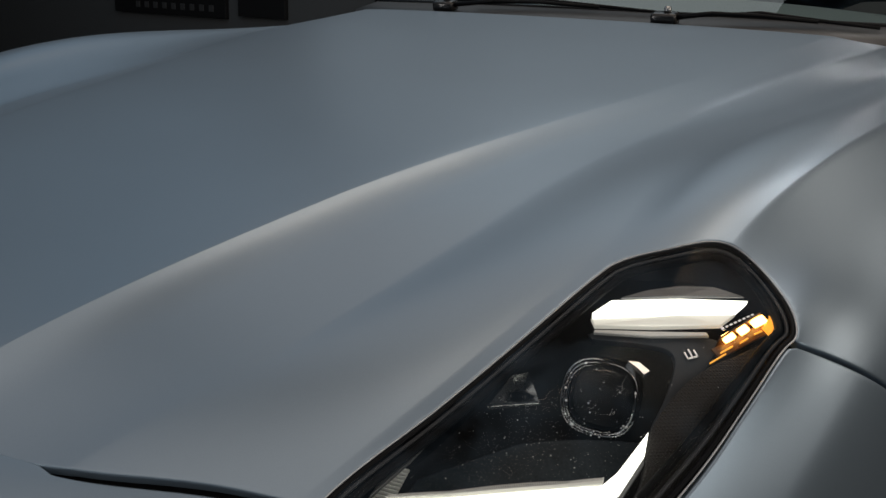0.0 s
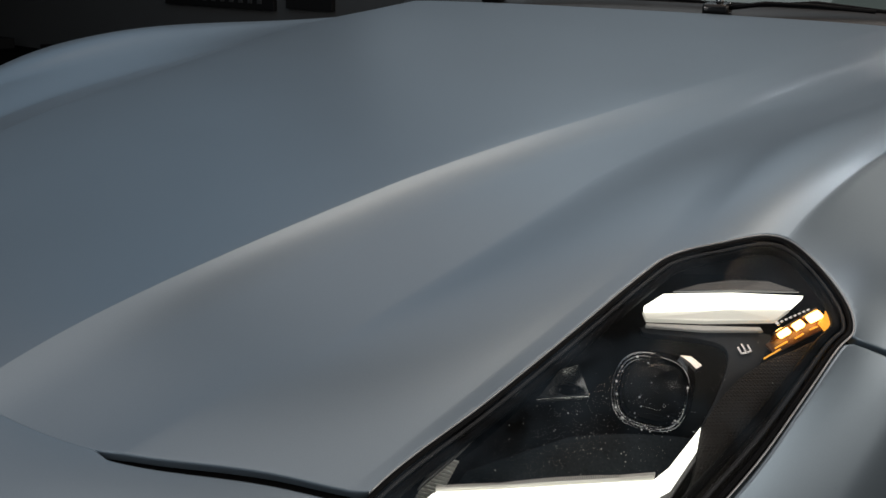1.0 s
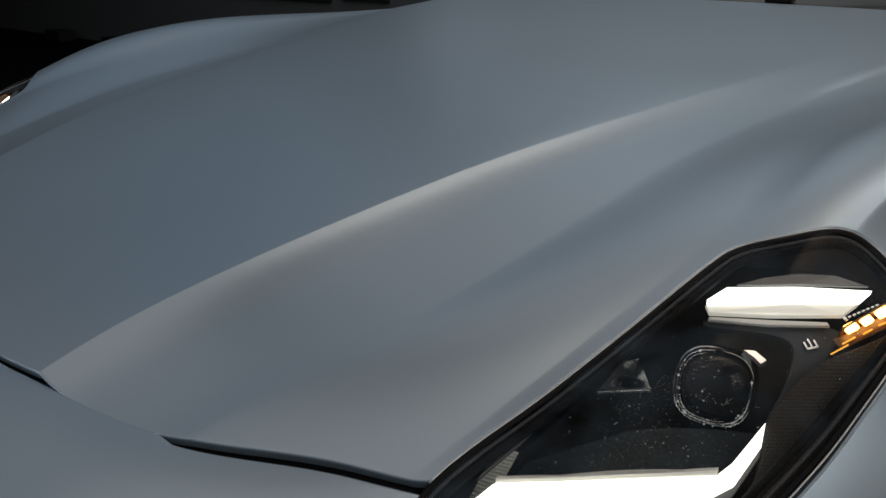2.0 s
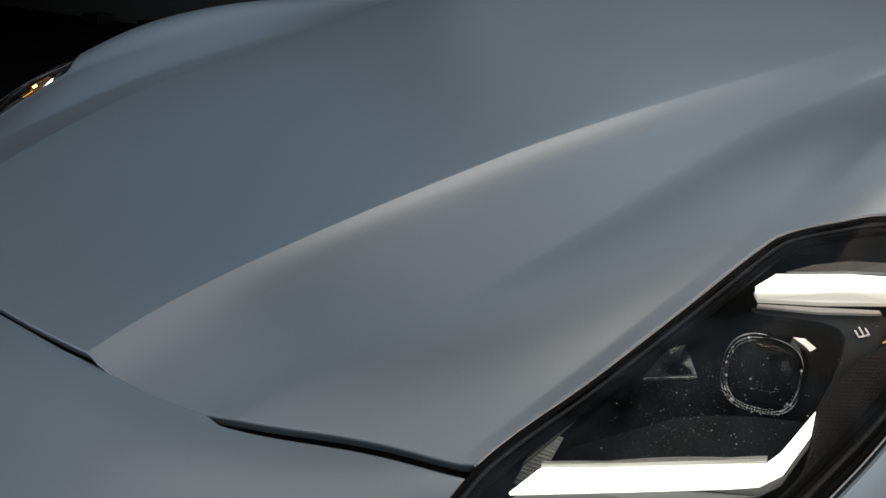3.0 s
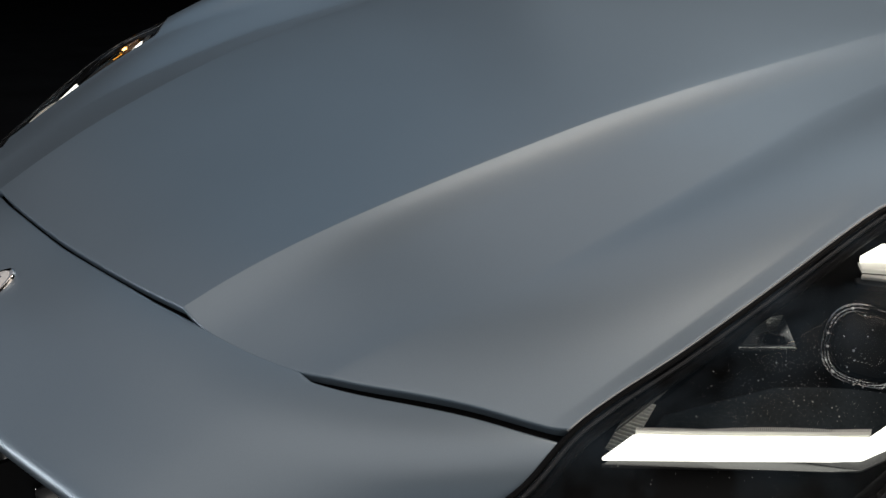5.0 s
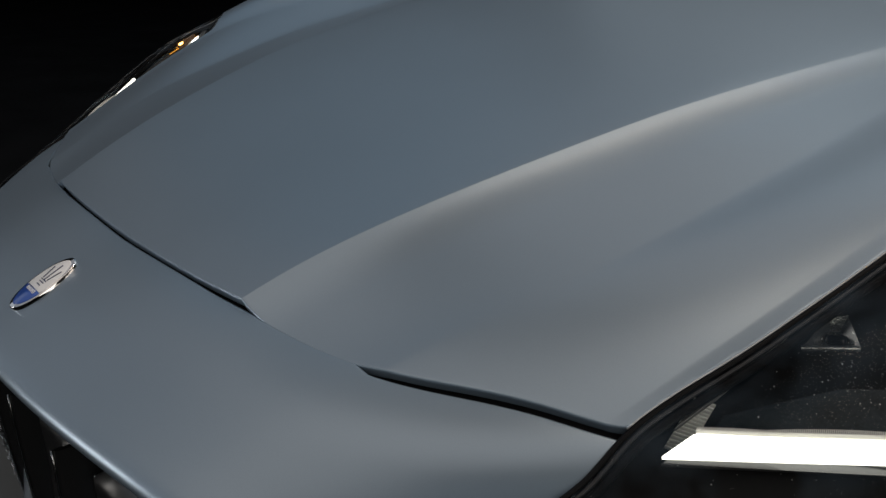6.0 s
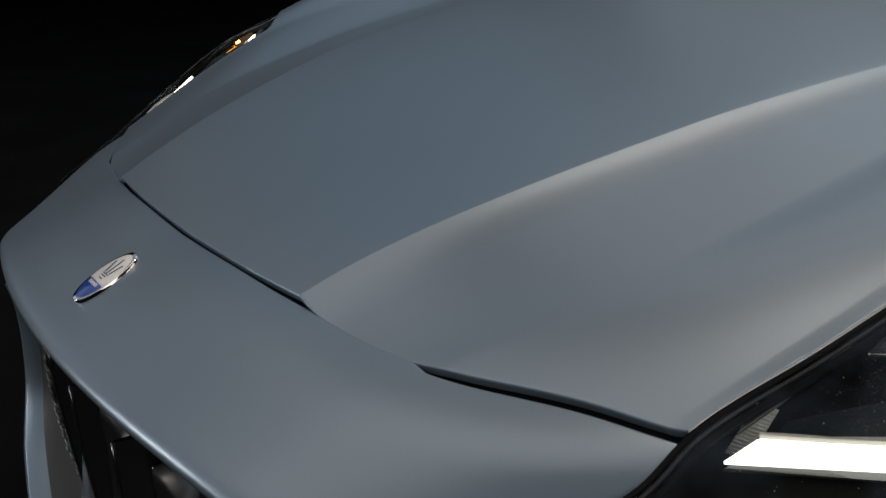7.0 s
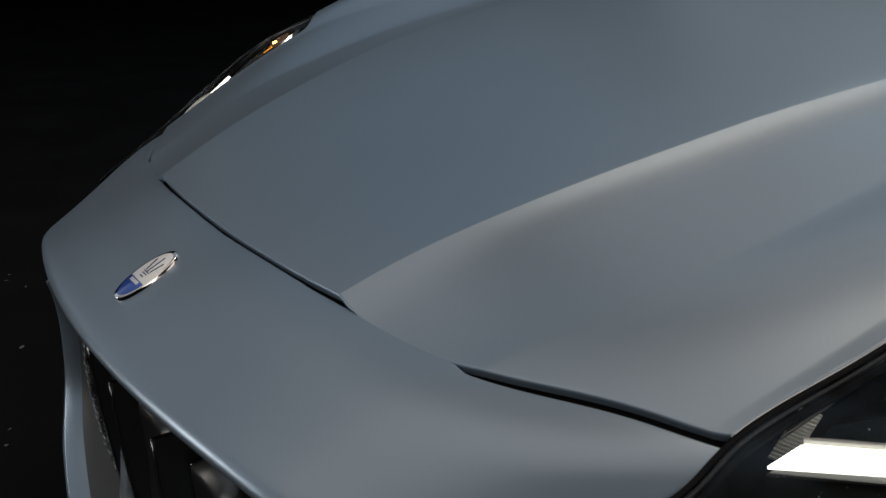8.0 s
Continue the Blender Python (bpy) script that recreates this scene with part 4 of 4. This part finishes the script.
        for t in np.linspace(0, 1, 9):
            z = 0.505 - 0.24 * t - 0.3 * x * x
            y = front(x) + 0.028 + 0.032 * t ** 1.4 - 0.012 * max(0.58 - z, 0) / 0.3
            rows.append([bm.verts.new((x + dx, y + dy, z)) for dx, dy in ((-0.004, 0.06), (-0.0035, 0.004), (0, 0), (0.0035, 0.004), (0.004, 0.06))])
            nose_line.append((x, y, z))
        for r0, r1 in zip(rows, rows[1:]):
            for i in range(4):
                bm.faces.new([r0[i], r0[i + 1], r1[i + 1], r1[i]])
        fin = part("fin", bm, BLADE, thing)
        part("fin_edge", swept(nose_line, 0.0016, False, 6), DARK_CHROME, fin)
    part("cross_rib", swept([(x, front(x) + 0.085, 0.487 + 0.01 * math.cos(9 * x)) for x in np.linspace(-0.3, 0.3, 31)], 0.006, False, 8), SATIN, thing)
    # Small silvered brackets of the mesh beside the bezel, following its curve.
    for row in range(15):
        for col in range(2):
            for sign in (-1, 1):
                a = radians(20 - 5.2 * row + 2.6 * col)
                wide, tall = ((0.385, 0.183), (0.35, 0.166))[col]
                p = Vector((sign * wide * math.cos(a), -0.054 + 0.004 * col, 0.385 + tall * math.sin(a)))
                bm = bmesh.new()
                for f, g in (((-0.006, 0, 0.006), (0.006, 0, 0.006)), ((-0.006, 0, -0.006), (0.006, 0, -0.006)), ((sign * -0.006, 0, -0.006), (sign * -0.006, 0, 0.006))):
                    piece = bar_between(p + Vector(f), p + Vector(g), 0.009, 0.0022, (0, 0.2, 1) if f[2] == g[2] else (1, 0, 0))
                    mesh = bpy.data.meshes.new("bracket_piece")
                    piece.to_mesh(mesh)
                    piece.free()
                    bm.from_mesh(mesh)
                    bpy.data.meshes.remove(mesh)
                part("bracket", bm, (DARK_CHROME, SILVER, SILVER)[(row * 2 + col) % 3], thing)


grille()


def cowl_and_screen():
    def edge(x, back):
        return float(spline(COWL, abs(x))) + back

    xs = np.linspace(-0.74, 0.74, 60)
    verts, faces = [], []
    profile = ((-0.03, 0.945), (0.012, 0.955), (0.02, 0.968), (0.06, 0.978), (0.12, 0.991), (0.14, 0.989))
    for x in xs:
        drop = 0.012 * (abs(x) / 0.74) ** 2.2
        for back, z in profile:
            verts.append((x, edge(x, back), z - drop))
    n = len(profile)
    for i in range(len(xs) - 1):
        for j in range(n - 1):
            faces.append([i * n + j, (i + 1) * n + j, (i + 1) * n + j + 1, i * n + j + 1])
    link_mesh("cowl", verts, faces, SATIN, car, "black plastic cowl below the windscreen")
    # Windscreen, curved in plan and in height.
    us, ts = np.linspace(-1, 1, 40), np.linspace(0, 1, 16)

    def screen(u, t, back=0.0):
        wide = 0.74 - 0.14 * t
        x = u * wide
        y = edge(u * 0.74, 0.12) + 0.82 * t - 0.06 * u * u * t
        z = 0.989 - 0.01 * abs(u) ** 2.2 * (1 - t) + 0.345 * t - 0.05 * t * t - 0.05 * t * u * u
        return (x, y + back, z - back * 0.3)

    grid = np.array([[screen(u, t) for t in ts] for u in us])
    panel("windscreen", grid, np.ones(grid.shape[:2]), SCREEN, car, "clear laminated windscreen", lip=None).visible_shadow = False
    for sign in (-1, 1):
        part("screen_pillar", swept([screen(sign * 1.02, t) for t in np.linspace(0, 1, 14)], 0.02, False, 10), RUBBER, car)
    part("screen_seal", swept([screen(u, -0.01) for u in np.linspace(-1, 1, 40)], 0.007, False, 8), RUBBER, car)
    # Dashboard top inside.
    verts, faces = [], []
    for x in np.linspace(-0.68, 0.68, 30):
        for back, z in ((0.12, 0.974), (0.3, 0.999), (0.5, 1.014), (0.62, 0.999), (0.64, 0.8)):
            verts.append((x, edge(x, back + 0.04), z - 0.05 * (abs(x) / 0.7) ** 2))
    for i in range(29):
        for j in range(4):
            faces.append([i * 5 + j, (i + 1) * 5 + j, (i + 1) * 5 + j + 1, i * 5 + j + 1])
    link_mesh("dashboard", verts, faces, LEATHER, car, "leather dashboard top with the screen's teal reflection in its colour")
    return edge, screen


edge, screen = cowl_and_screen()


def wiper(hub, tip, bend):
    """A parked wiper: pivot cap, arm and blade."""
    thing = new("wiper")
    thing.parent = car
    hub, tip = Vector(hub), Vector(tip)
    bm = box((0.05, 0.034, 0.022), hub, (12, 0, 6), 0.006)
    part("pivot_cap", bm, GLOSS, thing)
    bm = bmesh.new()
    bmesh.ops.create_cone(bm, cap_ends=True, segments=20, radius1=0.008, radius2=0.006, depth=0.012, matrix=pose(hub.x + 0.004, hub.y, hub.z + 0.016))
    part("nut", bm, DARK_CHROME, thing)
    mid = hub.lerp(tip, 0.45) + Vector((0, bend, 0.012))
    arm = swept([hub + Vector((0.02, 0, 0.002)), hub.lerp(mid, 0.5) + Vector((0, 0.004, 0.006)), mid, mid.lerp(tip, 0.5)], [0.005, 0.0045, 0.004, 0.0035], False, 8)
    part("arm", arm, RUBBER, thing)
    part("blade", swept([hub.lerp(tip, 0.12) + Vector((0, bend * 1.5, 0.006)), mid + Vector((0, 0.012, 0.004)), tip], [0.003, 0.005, 0.003], False, 6), RUBBER, thing)


wiper((0.235, edge(0.235, 0.03), 0.982), (0.6, edge(0.6, 0.06), 0.979), 0.0)
wiper((-0.3, edge(0.3, 0.035), 0.984), (0.2, edge(0.2, 0.085), 0.99), 0.02)

# ---- the rest of the body, plain behind the screen ----
def loft(name, stations, columns, mat, label=""):
    """A surface through cross sections, both sides."""
    ys = [s[0] for s in stations]
    fine = np.linspace(ys[0], ys[-1], 60)
    data = np.array([[spline([(s[0], s[1][c][k]) for s in stations], fine) for k in (0, 1)] for c in range(columns)])
    for sign in (1, -1):
        verts = [(sign * data[c, 0, i], fine[i], data[c, 1, i]) for i in range(60) for c in range(columns)]
        faces = [[i * columns + c, (i + 1) * columns + c, (i + 1) * columns + c + 1, i * columns + c + 1] for i in range(59) for c in range(columns - 1)]
        link_mesh(name, verts, faces, mat, car, label)


SIDES = [(1.95, ((0.9, 0.18), (0.95, 0.36), (0.96, 0.62), (0.925, 0.86), (0.8, 0.925))), (2.4, ((0.9, 0.18), (0.94, 0.36), (0.93, 0.62), (0.9, 0.84), (0.8, 0.92))),
         (3.4, ((0.9, 0.2), (0.95, 0.4), (0.97, 0.68), (0.93, 0.9), (0.8, 0.95))), (4.3, ((0.85, 0.25), (0.9, 0.45), (0.93, 0.7), (0.86, 0.92), (0.6, 0.99))), (4.82, ((0.6, 0.3), (0.66, 0.5), (0.68, 0.7), (0.62, 0.86), (0.4, 0.92)))]
loft("body_flank", SIDES, 5, PAINT)
SILL = [(1.37, ((0.9, 0.18), (0.925, 0.3), (0.935, 0.42), (0.936, 0.51))), (1.66, ((0.9, 0.18), (0.93, 0.3), (0.94, 0.42), (0.941, 0.51))), (1.97, ((0.9, 0.18), (0.94, 0.3), (0.952, 0.42), (0.955, 0.51)))]
loft("sill", SILL, 4, PAINT)
ROOF = [(2.42, ((0.8, 0.92), (0.7, 1.12), (0.6, 1.27), (0.3, 1.315), (0, 1.325))), (3.0, ((0.8, 0.93), (0.7, 1.15), (0.58, 1.3), (0.3, 1.345), (0, 1.355))), (3.8, ((0.78, 0.96), (0.66, 1.1), (0.52, 1.22), (0.3, 1.26), (0, 1.27))),
        (4.4, ((0.6, 0.98), (0.5, 1.02), (0.4, 1.06), (0.2, 1.08), (0, 1.085))), (4.82, ((0.4, 0.92), (0.35, 0.94), (0.3, 0.96), (0.15, 0.97), (0, 0.97)))]
loft("roof", ROOF, 5, PAINT)
part("tail", box((1.25, 0.08, 0.62), (0, 4.8, 0.6), bevel=0.03), PAINT, car)
part("underbody", box((1.7, 4.5, 0.08), (0, 2.5, 0.2), bevel=0.02), GAP, car)

# Lower front bumper, either side of the grille and under it.
us, zs = np.linspace(-0.89, 0.89, 120), np.linspace(0.15, 0.575, 40)
x, z = np.meshgrid(us, zs, indexing="ij")
y = -0.112 + lip_sweep(x) + 0.35 * np.maximum(np.abs(x) - 0.5, 0) ** 2 - 0.012 * np.clip((0.58 - z) / 0.3, 0, 1) + 0.05 * np.clip((0.25 - z) / 0.1, 0, 1) ** 2 + 0.03 * np.clip((z - 0.5) / 0.1, 0, 1)
grid = np.stack([x, y + 0.012, z], -1)
hole = (np.abs(x) / 0.455) ** np.where(z > 0.385, 3.2, 2.3) + (np.abs(z - 0.385) / 0.22) ** np.where(z > 0.385, 2.86, 2.3) - 1
panel("lower_bumper", grid, np.minimum.reduce([hole * 0.3, lamp_gap(grid) - 0.002, np.where(np.abs(x) > 0.5, 0.54 - z, 0.555 - z)]), PAINT, car, "satin grey lower bumper round the grille")


def wheel(x, y):
    thing = new("wheel")
    thing.parent = car
    sign = 1 if x > 0 else -1
    c = Vector((x, y, 0.345))

    def turned(name, profile, mat):
        bm = bmesh.new()
        rows = []
        for k in range(48):
            a = 2 * math.pi * k / 48
            rows.append([bm.verts.new(c + Vector((sign * w, r * math.cos(a), r * math.sin(a)))) for w, r in profile])
        for k in range(48):
            r0, r1 = rows[k], rows[(k + 1) % 48]
            for i in range(len(profile) - 1):
                bm.faces.new([r0[i], r0[i + 1], r1[i + 1], r1[i]])
        return part(name, bm, mat, thing)

    turned("tyre", ((-0.13, 0.26), (-0.135, 0.3), (-0.115, 0.34), (0.0, 0.345), (0.09, 0.34), (0.11, 0.3), (0.105, 0.26)), RUBBER)
    turned("rim", ((-0.12, 0.26), (0.1, 0.262), (0.105, 0.25), (0.08, 0.24), (0.06, 0.05), (0.07, 0.03), (0.07, 0.001)), SATIN)


for x in (0.83, -0.83):
    for y in (AXLE[0], 3.9):
        wheel(x, y)

# ---- the hall ----
def setting(name, bm, mat, label=""):
    return tagged(part(name, bm, mat, None, label, flat=True), kind="structure")


setting("floor", box((30, 22, 0.1), (-4, -1.2, -0.05)), FLOOR)
setting("wall_north", box((30, 0.2, 4.2), (-4, 5.6, 2.1)), WALL)
setting("wall_south", box((30, 0.2, 4.2), (-4, -8, 2.1)), DARK)
setting("wall_west", box((0.2, 13.4, 4.2), (-18, -1.2, 2.1)), DARK)
setting("wall_east", box((0.2, 13.4, 4.2), (9, -1.2, 2.1)), DARK)
setting("ceiling", box((30, 14, 0.1), (-4, -1.2, 4.25)), DARK)

dice = random.Random(3)
bm = bmesh.new()
for spot in range(26):
    cx = dice.uniform(-2.4, -0.8)
    cy = 0.08 + dice.uniform(-0.25, 0.3) - 0.1 * (cx + 1.3)
    r, turn, thin = 0.006 + 0.035 * dice.random() ** 2.5, dice.uniform(0, 6.28), dice.uniform(0.3, 0.8)
    ring = []
    for k in range(9):
        a, f = 2 * math.pi * k / 9, r * dice.uniform(0.3, 1.1)
        u, w = f * math.cos(a), f * thin * math.sin(a)
        ring.append(bm.verts.new((cx + u * math.cos(turn) - w * math.sin(turn), cy + u * math.sin(turn) + w * math.cos(turn), 0.002)))
    bm.faces.new(ring)
flecks = part("floor_flecks", bm, FLECK, None, "", flat=True)
tagged(flecks, "scattered pale scuffs and flecks on the dark floor", "scuffs", kind="stuff")

board = new("sign_board")
tagged(board, "black sign board with pale lettering on the grey wall", "sign")
part("board", box((1.59, 0.04, 1.3), (-6.49, 5.48, 1.26), bevel=0.004), DARK, board, flat=True)
for k in range(9):
    part("letter_bar", box((0.06, 0.006, 0.055), (-6.92 + 0.13 * k, 5.458, 0.69), bevel=0.002), GREY, board, flat=True)
second = new("sign_board")
tagged(second, "narrow black board on the grey wall beside the sign", "sign")
part("board", box((0.57, 0.04, 1.3), (-5.25, 5.48, 1.29), bevel=0.004), DARK, second, flat=True)
setting("trim", box((3.4, 0.05, 4.2), (-2.28, 5.475, 2.1)), DARK)
for x in (-10.2, -8.9):
    thing = new("floor_box")
    tagged(thing, "small black cable box on the hall floor", "box", "cable boxes")
    part("lid", box((0.36, 0.2, 0.12), (x, 5.2, 0.06), bevel=0.01), DARK, thing, flat=True)
